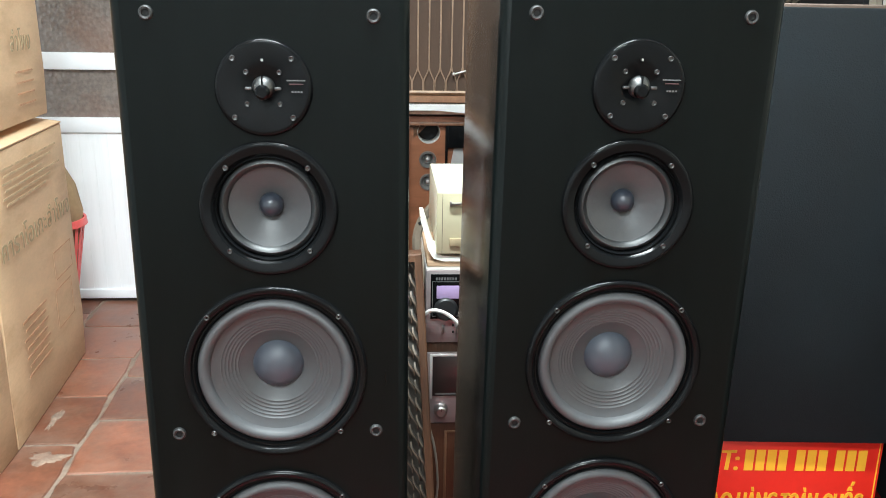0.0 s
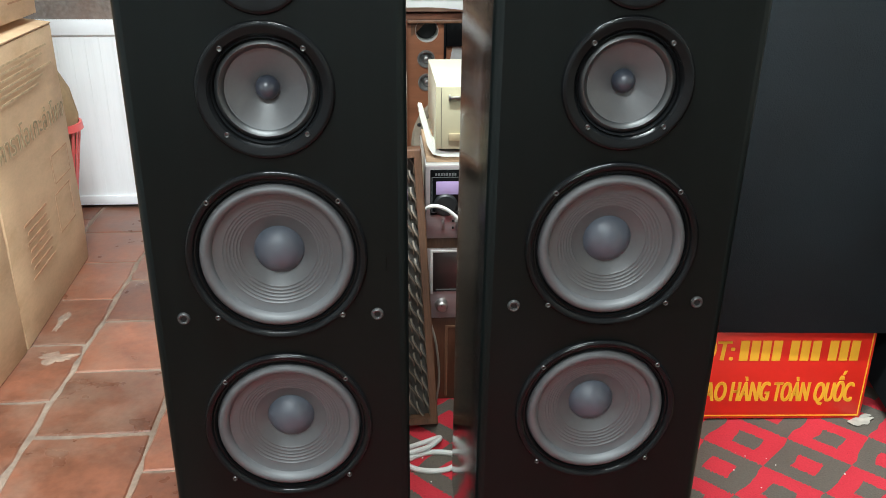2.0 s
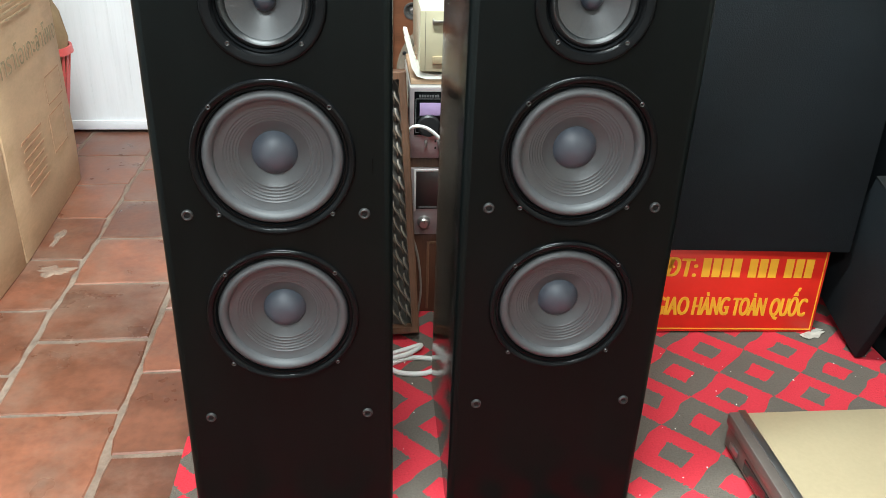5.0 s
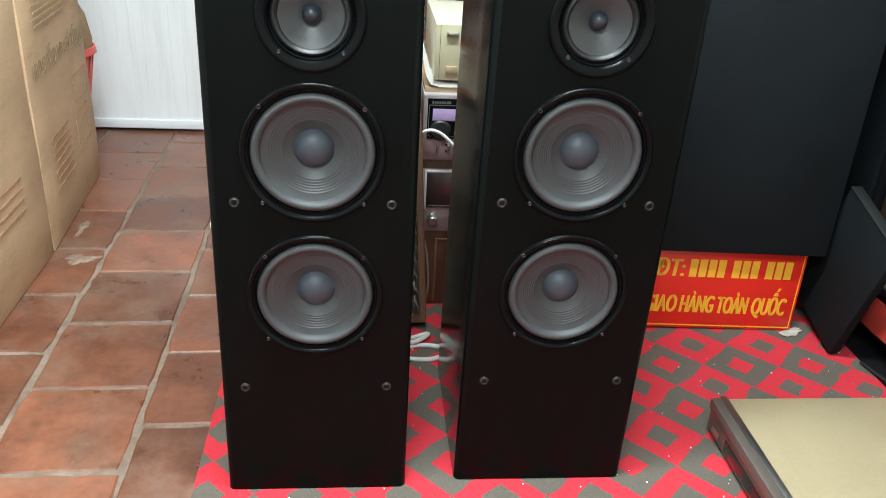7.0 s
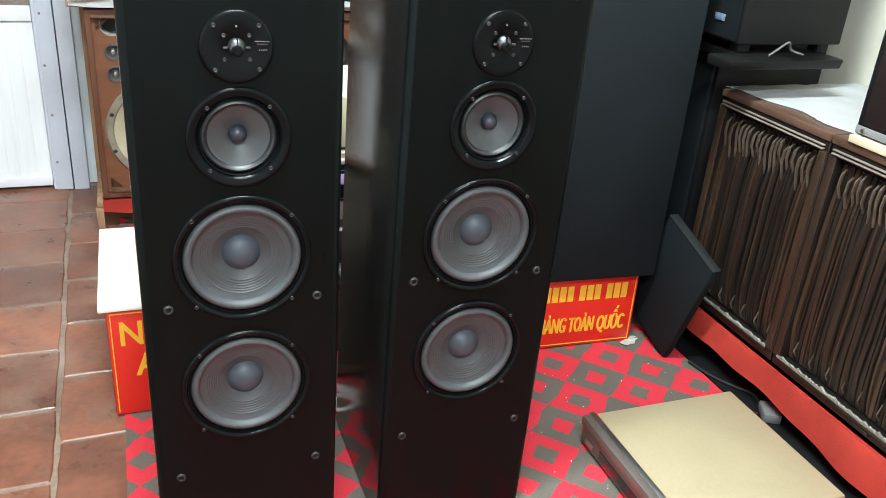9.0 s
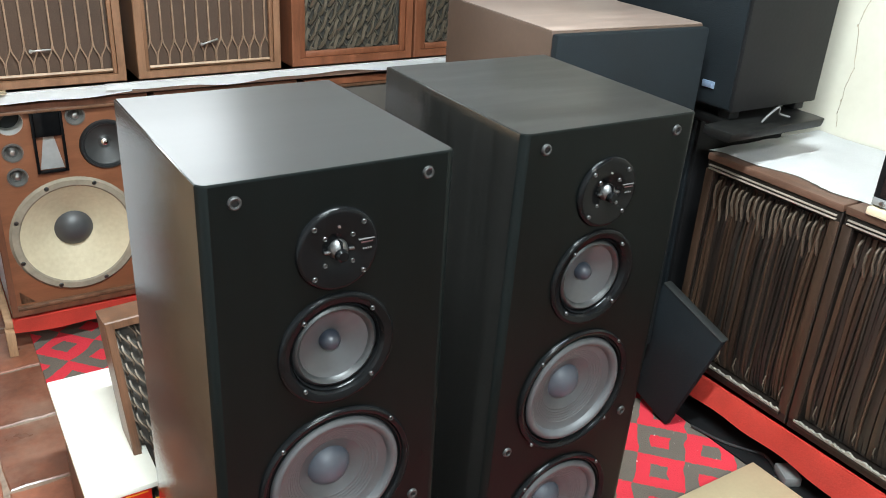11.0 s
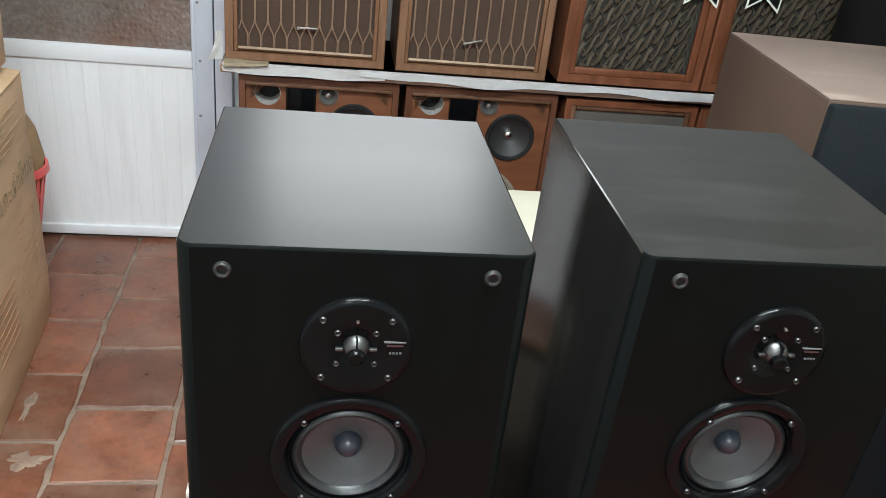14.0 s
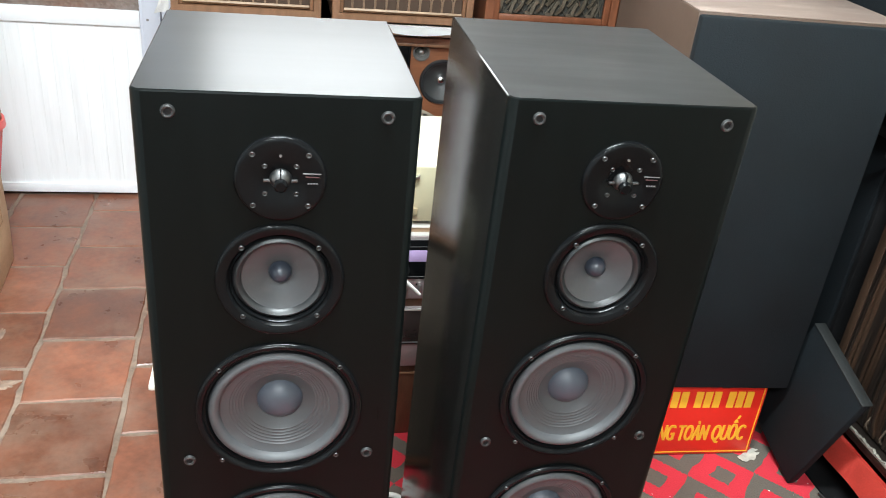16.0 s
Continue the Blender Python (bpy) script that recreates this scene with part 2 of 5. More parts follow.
GOLD_PANEL = surface("champagne_gold_panel", (0.47, 0.375, 0.235), 0.42, 0.35, vary=0.08, scale=3, fine=120, bump=0.06)
GOLD_FRONT = surface("champagne_front", (0.55, 0.50, 0.34), 0.4, 0.3, vary=0.06, bump=0.03)
BEZEL = surface("silver_brown_bezel", (0.20, 0.165, 0.145), 0.35, 0.6, vary=0.12, bump=0.03)
CREAM_STEEL = surface("cream_painted_steel", (0.60, 0.57, 0.46), 0.4, vary=0.06, scale=5, bump=0.03)
AMP_WHITE = surface("silver_white_face", (0.60, 0.585, 0.56), 0.35, 0.5, vary=0.05, bump=0.03)
AMP_PINK = surface("brushed_rose_silver", (0.42, 0.36, 0.36), 0.35, 0.7, vary=0.08, stretch=(0.2, 4, 8))
DISPLAY = surface("lilac_display", (0.36, 0.26, 0.45), 0.3, vary=0.1)
DARK_GLASS = surface("smoked_glass", (0.02, 0.014, 0.013), 0.08, vary=0.1, bump=0)
WHITE_CABLE = surface("white_cable", (0.72, 0.71, 0.68), 0.5, vary=0.06)
BLACK_CABLE = surface("black_cable", (0.015, 0.015, 0.015), 0.5, vary=0.1)
PINK_PLASTIC = surface("pink_plastic", (0.80, 0.13, 0.12), 0.4, vary=0.08)
BROWN_PAPER = surface("brown_paper_bag", (0.36, 0.24, 0.13), 0.8, vary=0.2, scale=18, bump=0.5)
GREY_PLASTIC = surface("grey_plastic", (0.22, 0.22, 0.22), 0.5, vary=0.1)
SHELF_FILM = surface("glossy_brown_shelf_film", (0.30, 0.20, 0.15), 0.18, vary=0.2, scale=9, bump=0.1, coat=0.5)
RAW_WOOD = surface("raw_wood", (0.34, 0.20, 0.11), 0.7, vary=0.3, stretch=(5, 5, 0.6))


def glass_material():
    """Patterned window glass with a diamond relief, brown and grey rooms dim behind it."""
    m = surface("patterned_glass", (0.20, 0.17, 0.155), 0.16, vary=0.5, scale=2.2, fine=70, bump=0.0, spec=0.8, dirt=(0.17, 0.075, 0.045), dirt_scale=1.6, dirt_amount=0.9)
    t = m.node_tree
    n, k = t.nodes, t.links
    v = n.new("ShaderNodeTexVoronoi")
    v.inputs["Scale"].default_value, v.inputs["Randomness"].default_value = 60, 0.75
    bp = n.new("ShaderNodeBump")
    bp.inputs["Strength"].default_value, bp.inputs["Distance"].default_value = 0.6, 0.005
    co = n.new("ShaderNodeTexCoord")
    k.new(co.outputs["Object"], v.inputs["Vector"])
    k.new(v.outputs["Distance"], bp.inputs["Height"])
    k.new(bp.outputs["Normal"], n["Principled BSDF"].inputs["Normal"])
    return m


PATTERN_GLASS = glass_material()


def carpet_material():
    """Red and grey woven carpet: squares set on the diagonal, each with a small square of the other colour inside."""
    m = bpy.data.materials.new("red_grey_carpet")
    m.use_nodes = True
    t = m.node_tree
    n, k = t.nodes, t.links
    b = n["Principled BSDF"]
    b.inputs["Roughness"].default_value, b.inputs["Specular IOR Level"].default_value = 0.95, 0.15

    def op(kind, a, c=None, d=None):
        q = n.new("ShaderNodeMath")
        q.operation = kind
        for i, x in enumerate((a, c, d)):
            if x is None:
                continue
            if isinstance(x, (int, float)):
                q.inputs[i].default_value = x
            else:
                k.new(x, q.inputs[i])
        return q.outputs[0]

    co = n.new("ShaderNodeTexCoord")
    wob = n.new("ShaderNodeTexNoise")
    wob.inputs["Scale"].default_value = 9
    k.new(co.outputs["Object"], wob.inputs["Vector"])
    fuzz = n.new("ShaderNodeTexNoise")
    fuzz.inputs["Scale"].default_value, fuzz.inputs["Detail"].default_value = 220, 3
    k.new(co.outputs["Object"], fuzz.inputs["Vector"])
    xyz = n.new("ShaderNodeSeparateXYZ")
    k.new(co.outputs["Object"], xyz.inputs[0])
    x = op("ADD", xyz.outputs[0], op("MULTIPLY_ADD", wob.outputs["Fac"], 0.03, op("MULTIPLY", fuzz.outputs["Fac"], 0.012)))
    y = op("ADD", xyz.outputs[1], op("MULTIPLY_ADD", wob.outputs["Fac"], -0.03, op("MULTIPLY", fuzz.outputs["Fac"], 0.012)))
    dx, dy = op("SUBTRACT", x, 1.088), op("SUBTRACT", y, 1.604)
    ca, sa = math.cos(radians(-47)) / 0.1365, math.sin(radians(-47)) / 0.1365
    u = op("MULTIPLY_ADD", dx, ca, op("MULTIPLY", dy, sa))
    v = op("MULTIPLY_ADD", dy, ca, op("MULTIPLY", dx, -sa))
    cu, cv = op("FLOOR", op("ADD", u, 0.5)), op("FLOOR", op("ADD", v, 0.5))
    odd = op("ABSOLUTE", op("MODULO", op("ADD", cu, cv), 2.0))
    du, dv = op("ABSOLUTE", op("SUBTRACT", u, cu)), op("ABSOLUTE", op("SUBTRACT", v, cv))
    inner = op("LESS_THAN", op("MAXIMUM", du, dv), 0.20)
    flip = op("ABSOLUTE", op("SUBTRACT", odd, inner))
    red, grey = n.new("ShaderNodeMix"), n.new("ShaderNodeMix")
    broad = n.new("ShaderNodeTexNoise")
    broad.inputs["Scale"].default_value, broad.inputs["Detail"].default_value = 5, 5
    k.new(co.outputs["Object"], broad.inputs["Vector"])
    speck = op("MULTIPLY_ADD", fuzz.outputs["Fac"], 0.6, op("MULTIPLY", broad.outputs["Fac"], 0.5))
    for mx, lo, hi in ((red, (0.41, 0.020, 0.030), (0.70, 0.050, 0.072)), (grey, (0.075, 0.065, 0.055), (0.165, 0.14, 0.115))):
        mx.data_type = "RGBA"
        mx.inputs[6].default_value, mx.inputs[7].default_value = (*lo, 1), (*hi, 1)
        k.new(speck, mx.inputs["Factor"])
    mix = n.new("ShaderNodeMix")
    mix.data_type = "RGBA"
    k.new(flip, mix.inputs["Factor"])
    k.new(grey.outputs[2], mix.inputs[6])
    k.new(red.outputs[2], mix.inputs[7])
    k.new(mix.outputs[2], b.inputs["Base Color"])
    bp = n.new("ShaderNodeBump")
    bp.inputs["Strength"].default_value, bp.inputs["Distance"].default_value = 0.6, 0.003
    k.new(fuzz.outputs["Fac"], bp.inputs["Height"])
    k.new(bp.outputs["Normal"], b.inputs["Normal"])
    return m


CARPET = carpet_material()


# ---- mesh helpers ----
def bx(x0, x1, y0, y1, z0, z1, b=0.003, seg=2):
    """A box with rounded edges."""
    bm = bmesh.new()
    bmesh.ops.create_cube(bm, size=1)
    for v in bm.verts:
        v.co = Vector((x0 + (v.co.x + 0.5) * (x1 - x0), y0 + (v.co.y + 0.5) * (y1 - y0), z0 + (v.co.z + 0.5) * (z1 - z0)))
    if b:
        bmesh.ops.bevel(bm, geom=bm.edges[:], offset=b, segments=seg, affect="EDGES", profile=0.5)
    return bm


def join(*bms):
    """Several bmeshes as one."""
    out = bmesh.new()
    for bm in bms:
        me = bpy.data.meshes.new("tmp")
        bm.to_mesh(me)
        bm.free()
        out.from_mesh(me)
        bpy.data.meshes.remove(me)
    return out


def moved(bm, m):
    bm.transform(m)
    return bm


def lathe(profile, n=40):
    """A turned form: (radius, height) from the middle outwards; heights point to -y."""
    bm = bmesh.new()
    rings = []
    for r, hgt in profile:
        if r < 1e-5:
            rings.append([bm.verts.new((0, -hgt, 0))])
        else:
            rings.append([bm.verts.new((r * math.cos(2 * math.pi * i / n), -hgt, r * math.sin(2 * math.pi * i / n))) for i in range(n)])
    for a, c in zip(rings, rings[1:]):
        for i in range(n):
            j = (i + 1) % n
            if len(a) == 1:
                bm.faces.new((a[0], c[i], c[j]))
            elif len(c) == 1:
                bm.faces.new((a[i], a[j], c[0]))
            else:
                bm.faces.new((a[i], c[i], c[j], a[j]))
    bmesh.ops.recalc_face_normals(bm, faces=bm.faces[:])
    return bm


def ribbon(bm, pts, w, d, y=0.0):
    """A flat bar swept along (x, z) points: w wide in the plane, d deep towards -y."""
    rows = []
    for i, p in enumerate(pts):
        a, c = pts[max(0, i - 1)], pts[min(len(pts) - 1, i + 1)]
        t = Vector((c[0] - a[0], c[1] - a[1])).normalized()
        nx, nz = -t.y * w / 2, t.x * w / 2
        yy = y + (p[2] if len(p) > 2 else 0.0)
        rows.append([bm.verts.new((p[0] + s * nx, yy - e * d, p[1] + s * nz)) for s, e in ((1, 0), (1, 1), (-1, 1), (-1, 0))])
    for a, c in zip(rows, rows[1:]):
        for i in range(4):
            j = (i + 1) % 4
            bm.faces.new((a[i], a[j], c[j], c[i]))
    bm.faces.new(rows[0][::-1])
    bm.faces.new(rows[-1])
    return bm


def tube(pts, r, n=8):
    """A cable along points."""
    bm = bmesh.new()
    rows = []
    for i, p in enumerate(pts):
        p = Vector(p)
        t = (Vector(pts[min(len(pts) - 1, i + 1)]) - Vector(pts[max(0, i - 1)])).normalized()
        s = t.cross(Vector((0, 0, 1)))
        s = s.normalized() if s.length > 1e-4 else Vector((1, 0, 0))
        u = s.cross(t)
        rows.append([bm.verts.new(p + r * (math.cos(2 * math.pi * k / n) * s + math.sin(2 * math.pi * k / n) * u)) for k in range(n)])
    for a, c in zip(rows, rows[1:]):
        for i in range(n):
            bm.faces.new((a[i], a[(i + 1) % n], c[(i + 1) % n], c[i]))
    bm.faces.new(rows[0][::-1])
    bm.faces.new(rows[-1])
    return bm


def smooth_path(pts, steps=8):
    """A Catmull-Rom curve through points."""
    out = []
    q = [Vector(p) for p in pts]
    q = [q[0]] + q + [q[-1]]
    for i in range(1, len(q) - 2):
        for s in range(steps):
            t = s / steps
            out.append(0.5 * (2 * q[i] + (q[i + 1] - q[i - 1]) * t + (2 * q[i - 1] - 5 * q[i] + 4 * q[i + 1] - q[i + 2]) * t ** 2 + (3 * q[i] - q[i - 1] - 3 * q[i + 1] + q[i + 2]) * t ** 3))
    return out + [q[-2]]


def mesh_of(name, bm, material):
    me = bpy.data.meshes.new(name)
    bm.normal_update()
    bm.to_mesh(me)
    bm.free()
    me.materials.append(material)
    me.polygons.foreach_set("use_smooth", [True] * len(me.polygons))
    me.set_sharp_from_angle(angle=radians(35))
    return me


def part(name, bm, material, parent, label=""):
    ob = new(name, mesh_of(name, bm, material))
    ob.parent = parent
    return tagged(ob, label)


def thing(name, m, label, category, group=""):
    ob = new(name)
    ob.empty_display_size = 0.05
    ob.matrix_world = m
    return tagged(ob, label, category, group)


def setting(name, bm, material, label="", category=""):
    return tagged(new(name, mesh_of(name, bm, material)), label, category, kind="structure")


def solo(name, bm, material, label, category, group=""):
    return tagged(new(name, mesh_of(name, bm, material)), label, category, group)


def lettering(text, size, m, shear=0.0, bold=0.0, extrude=0.0006, squeeze=1.0, wide=0.0):
    """Letters of the built-in font as a bmesh, lying in the pose m."""
    cu = bpy.data.curves.new("letters", "FONT")
    cu.body, cu.size, cu.shear, cu.offset, cu.extrude = text, size, shear, bold, extrude
    cu.resolution_u = 3
    ob = new("letters", cu)
    bpy.context.view_layer.update()
    me = bpy.data.meshes.new_from_object(ob.evaluated_get(bpy.context.evaluated_depsgraph_get()))
    bm = bmesh.new()
    bm.from_mesh(me)
    bpy.data.objects.remove(ob)
    bpy.data.curves.remove(cu)
    bpy.data.meshes.remove(me)
    if wide:
        xs = [v.co.x for v in bm.verts]
        squeeze = wide / (max(xs) - min(xs))
        bm.transform(Matrix.Translation((-min(xs), 0, 0)))
    bm.transform(m @ Matrix.Diagonal((squeeze, 1, 1, 1)))
    return bm


def bars(cells, m):
    """Plain bars (x, y, width, height) in the pose m, for writing that is not spelt out."""
    return moved(join(*[bx(x, x + w, y, y + hh, 0, 0.0008, 0) for x, y, w, hh in cells]), m)


# ---- setting ----
setting("floor", bx(-2.4, 1.78, -2.2, 3.6, -0.1, -0.004, 0), MORTAR, "grey mortar bed of the terracotta tile floor", "floor")
setting("carpet", bx(-0.421, 1.212, 0.35, 3.05, -0.003, 0.004, 0.001), CARPET, "worn red and grey carpet with a diagonal square pattern", "carpet")
setting("wall_back", bx(-2.5, 1.9, 3.46, 3.6, 0, 3.0, 0), WALL_WHITE, "white plastered back wall", "wall")
setting("wall_right", bx(1.75, 1.9, -2.2, 3.46, 0, 3.0, 0), WALL_CREAM, "cream plastered wall with a hairline crack", "wall")
setting("wall_left", bx(-2.5, -2.35, -2.2, 3.46, 0, 3.0, 0), WALL_WHITE, "white plastered wall", "wall")
setting("wall_front", bx(-2.5, 1.9, -2.35, -2.2, 0, 3.0, 0), WALL_WHITE, "white plastered wall", "wall")
setting("ceiling", bx(-2.5, 1.9, -2.35, 3.6, 3.0, 3.1, 0), CEILING_WHITE, "white painted ceiling", "ceiling")


# ---- door partition at the back ----
def door_partition():
    d = thing("door_1", pose(0, 3.43, 0), "white aluminium door with ribbed lower panel and patterned glass panes", "door")
    d["kind"] = "structure"
    x0, x1 = -1.82, -0.672
    part("bottom_rail", bx(x0, x1, -0.016, 0.02, 0.012, 0.05), WHITE_FRAME, d)
    for i in range(22):
        a = x0 + (x1 - x0) * i / 22
        part("panel_board", bx(a + 0.0001, a + (x1 - x0) / 22 - 0.0001, -0.006, 0.01, 0.05, 0.676, 0.0005, 1), WHITE_PANEL, d)
    for z0, z1 in ((0.676, 0.733), (0.91, 0.972), (1.24, 1.292), (2.01, 2.08)):
        part("cross_rail", bx(x0, x1, -0.016, 0.02, z0, z1), WHITE_FRAME, d)
    for z0, z1 in ((0.733, 0.91), (0.972, 1.24), (1.292, 2.01)):
        part("pane", bx(x0, x1, 0.0, 0.006, z0, z1, 0), PATTERN_GLASS, d, "patterned translucent glass pane")
    j = thing("door_jamb", pose(0, 0, 0), "pale blue-white metal door post with screws", "door frame")
    j["kind"] = "structure"
    part("post", join(bx(-0.658, -0.596, 3.39, 3.46, 0, 2.3), bx(-0.591, -0.534, 3.385, 3.46, 0, 2.3), bx(-0.669, -0.656, 3.396, 3.46, 0, 2.3)), BLUE_WHITE, j)
    for k in range(7):
        part("screw", moved(lathe([(0, 0.002), (0.004, 0.0015), (0.005, 0)], 10), pose(-0.645 + 0.004 * (k % 2), 3.389, 0.12 + 0.197 * k)), GREY_PLASTIC, j)
    setting("door_lintel", bx(-2.35, -0.52, 3.4, 3.46, 2.09, 3.0, 0.002), WALL_WHITE, "white wall over the door", "wall")


door_partition()


# ---- tower loudspeakers ----
def shell(w, h, d, f):
    """A cabinet open to the front: one box with a deep recess inside its rim."""
    bm = bmesh.new()
    o = [(0, 0), (w, 0), (w, h), (0, h)]
    q = [(f, f), (w - f, f), (w - f, h - f), (f, h - f)]
    e = 0.0025
    loops = [[(x, d, z) for x, z in o], [(x, e, z) for x, z in o],
             [(min(w - e, max(e, x)), 0, min(h - e, max(e, z))) for x, z in o], [(x, 0, z) for x, z in q], [(x, d - 0.02, z) for x, z in q]]
    rings = [[bm.verts.new(c) for c in loop] for loop in loops]
    for a, c in zip(rings, rings[1:]):
        for k in range(4):
            bm.faces.new((a[k], a[(k + 1) % 4], c[(k + 1) % 4], c[k]))
    bm.faces.new(rings[0])
    bm.faces.new(rings[-1])
    bmesh.ops.recalc_face_normals(bm, faces=bm.faces[:])
    return bm


def screw(x, z, y, r=0.0042):
    return moved(join(lathe([(0, 0.0005), (r * 0.35, 0.0005), (r * 0.45, 0.002), (r * 0.8, 0.0026), (r, 0.0015), (r * 1.05, 0)], 12)), pose(x, y, z))


def ring_fill(outer, holes, y):
    """A flat board in the plane y with round holes."""
    bm = bmesh.new()
    edges = []
    loops = [outer] + [[(cx + r * math.cos(2 * math.pi * i / 48), cz + r * math.sin(2 * math.pi * i / 48)) for i in range(48)] for cx, cz, r in holes]
    for loop in loops:
        vs = [bm.verts.new((x, y, z)) for x, z in loop]
        edges += [bm.edges.new((vs[i], vs[(i + 1) % len(vs)])) for i in range(len(vs))]
    bmesh.ops.triangle_fill(bm, use_beauty=True, edges=edges, normal=(0, -1, 0))
    bmesh.ops.recalc_face_normals(bm, faces=bm.faces[:])
    for f in bm.faces:
        if f.normal.y > 0:
            f.normal_flip()
    return bm


def tower(m, label, top):
    W, H, D, R = 0.3445, 1.172, 0.392, 0.013
    t = thing("tower_speaker", m, label, "loudspeaker", "pair of tower speakers")
    # cabinet: three sides, top and bottom, with rounded front corners
    arc = [(-W / 2 + R - R * math.cos(a), R - R * math.sin(a)) for a in [math.pi / 2 * (1 - i / 6) for i in range(7)]]
    plan = arc + [(-W / 2, D), (W / 2, D)] + [(-x, y) for x, y in arc[::-1]]
    n_arc = len(arc)
    bm = bmesh.new()
    e = 0.0025
    layers = []
    cx, cy = 0.0, D / 2
    for z, inset in ((0, 0), (H - e, 0), (H - e * 0.3, e * 0.3), (H, e)):
        layers.append([bm.verts.new((x * (1 - inset * 2 / W), cy + (y - cy) * (1 - inset * 2 / D), z)) for x, y in plan])
    for a, c in zip(layers, layers[1:]):
        for i in range(n_arc - 2, len(plan) - n_arc + 1):
            bm.faces.new((a[i], a[i + 1], c[i + 1], c[i]))
    bm.faces.new(layers[0])
    bmesh.ops.recalc_face_normals(bm, faces=bm.faces[:])
    part("cabinet", bm, BLACK_SIDE, t)
    bm = bmesh.new()
    lip = [[bm.verts.new((sx * (W / 2 - R) * (1 - q * 2 / W), cy - cy * (1 - q * 2 / D), z)) for sx in (-1, 1)] for z, q in ((H - e, 0), (H - e * 0.3, e * 0.3), (H, e))]
    for lo, hi in zip(lip, lip[1:]):
        bm.faces.new((lo[0], lo[1], hi[1], hi[0]))
    part("front_edge", bm, BAFFLE, t)
    for sx in (-1, 1):
        bm = bmesh.new()
        rows = [[bm.verts.new((sx * x * (1 - inset * 2 / W), cy + (y - cy) * (1 - inset * 2 / D), z)) for x, y in arc[:-1]] for z, inset in ((0, 0), (H - e, 0), (H - e * 0.3, e * 0.3), (H, e))]
        for lo, hi in zip(rows, rows[1:]):
            for i in range(n_arc - 2):
                bm.faces.new((lo[i], lo[i + 1], hi[i + 1], hi[i]))
        bmesh.ops.recalc_face_normals(bm, faces=bm.faces[:])
        part("rounded_corner", bm, BAFFLE, t)
    bm = bmesh.new()
    bm.faces.new([bm.verts.new((v[0] * (1 - e * 2 / W), cy + (v[1] - cy) * (1 - e * 2 / D), H + 0.0002)) for v in plan])
    bmesh.ops.recalc_face_normals(bm, faces=bm.faces[:])
    for f in bm.faces:
        if f.normal.z < 0:
            f.normal_flip()
    part("top_panel", bm, top, t, "brushed black veneer top")
    drivers = [(0.6985, 0.112), (0.4365, 0.112), (0.9165, 0.076)]
    a = W / 2 - R
    part("baffle", ring_fill([(-a, 0), (a, 0), (a, H - e), (-a, H - e)], [(0, z, r) for z, r in drivers], 0.0), BAFFLE, t)
    # tweeter
    tw = part("tweeter", moved(lathe([(0.0, 0.001), (0.012, 0.001), (0.02, 0.0035), (0.03, 0.0055), (0.0510, 0.0068), (0.0538, 0.0066), (0.0560, 0.0050), (0.0573, 0.0025), (0.0578, 0.0)], 56), pose(0, 0, 1.0635)), GLOSS_BLACK, t, "round gloss black tweeter plate")
    part("dome", moved(lathe([(0, 0.0135), (0.005, 0.013), (0.0092, 0.0108), (0.0120, 0.0072), (0.0134, 0.003), (0.0139, 0.001)], 28), pose(0, 0, 1.0640)), DOME, tw, "silver tweeter dome")
    part("phase_plug", moved(lathe([(0, 0.0195), (0.006, 0.0195), (0.0085, 0.0175), (0.0088, 0.004)], 20), pose(0, 0, 1.0600)), GLOSS_BLACK, tw)
    for sx in (-1, 1):
        part("bridge_arm", bx(sx * 0.017 - 0.004, sx * 0.017 + 0.004, -0.0085, -0.0035, 1.0615, 1.0650, 0.001), DOME, tw, "silver bridge arm")
    part("dome_slot", bx(-0.0008, 0.0008, -0.0150, -0.004, 1.0655, 1.0780, 0), GLOSS_BLACK, tw)
    part("guide_pin", moved(lathe([(0, 0.008), (0.0015, 0.008), (0.002, 0.004)], 8), pose(0, 0, 1.0960)), SILVER, tw)
    for sx, sz in ((-1, 1), (1, 1), (-1, -1), (1, -1)):
        part("screw", screw(sx * 0.0340, 1.0635 + sz * 0.0342, -0.0064, 0.0035), STEEL_SCREW, tw)
        part("screw", screw(sx * 0.0192, 1.0635 + sz * 0.0185, -0.0046, 0.0032), STEEL_SCREW, tw)
    part("badge_line", bx(0.0275, 0.0495, -0.0076, -0.005, 1.0722, 1.0734, 0), GREY_INK, tw, "pale line on the plate")
    part("badge_line", bx(0.0305, 0.047, -0.0076, -0.005, 1.0680, 1.0692, 0), RED_INK, tw, "dark red line on the plate")
    part("badge_writing", bars([(0.033 + 0.0035 * i, 1.0587, 0.0022, 0.002) for i in range(4)], pose(0, -0.0066, 0, 90, 0, 0)), GREY_INK, tw)
    # midrange
    z = 0.9165
    f = part("midrange_frame", moved(lathe([(0.0620, -0.009), (0.0628, -0.002), (0.0648, 0.001), (0.0662, -0.001), (0.0680, 0.0012), (0.0700, 0.0042), (0.0780, 0.0064), (0.0808, 0.0066), (0.0830, 0.0054), (0.0845, 0.0030), (0.0852, 0.0)], 64), pose(0, 0, z)), GLOSS_BLACK, t, "gloss black midrange frame")
    part("surround", moved(lathe([(0.0505, -0.009), (0.0530, -0.0035), (0.0565, -0.0012), (0.0600, -0.0030), (0.0622, -0.0070)], 56), pose(0, 0, z)), DARK_RUBBER, f)
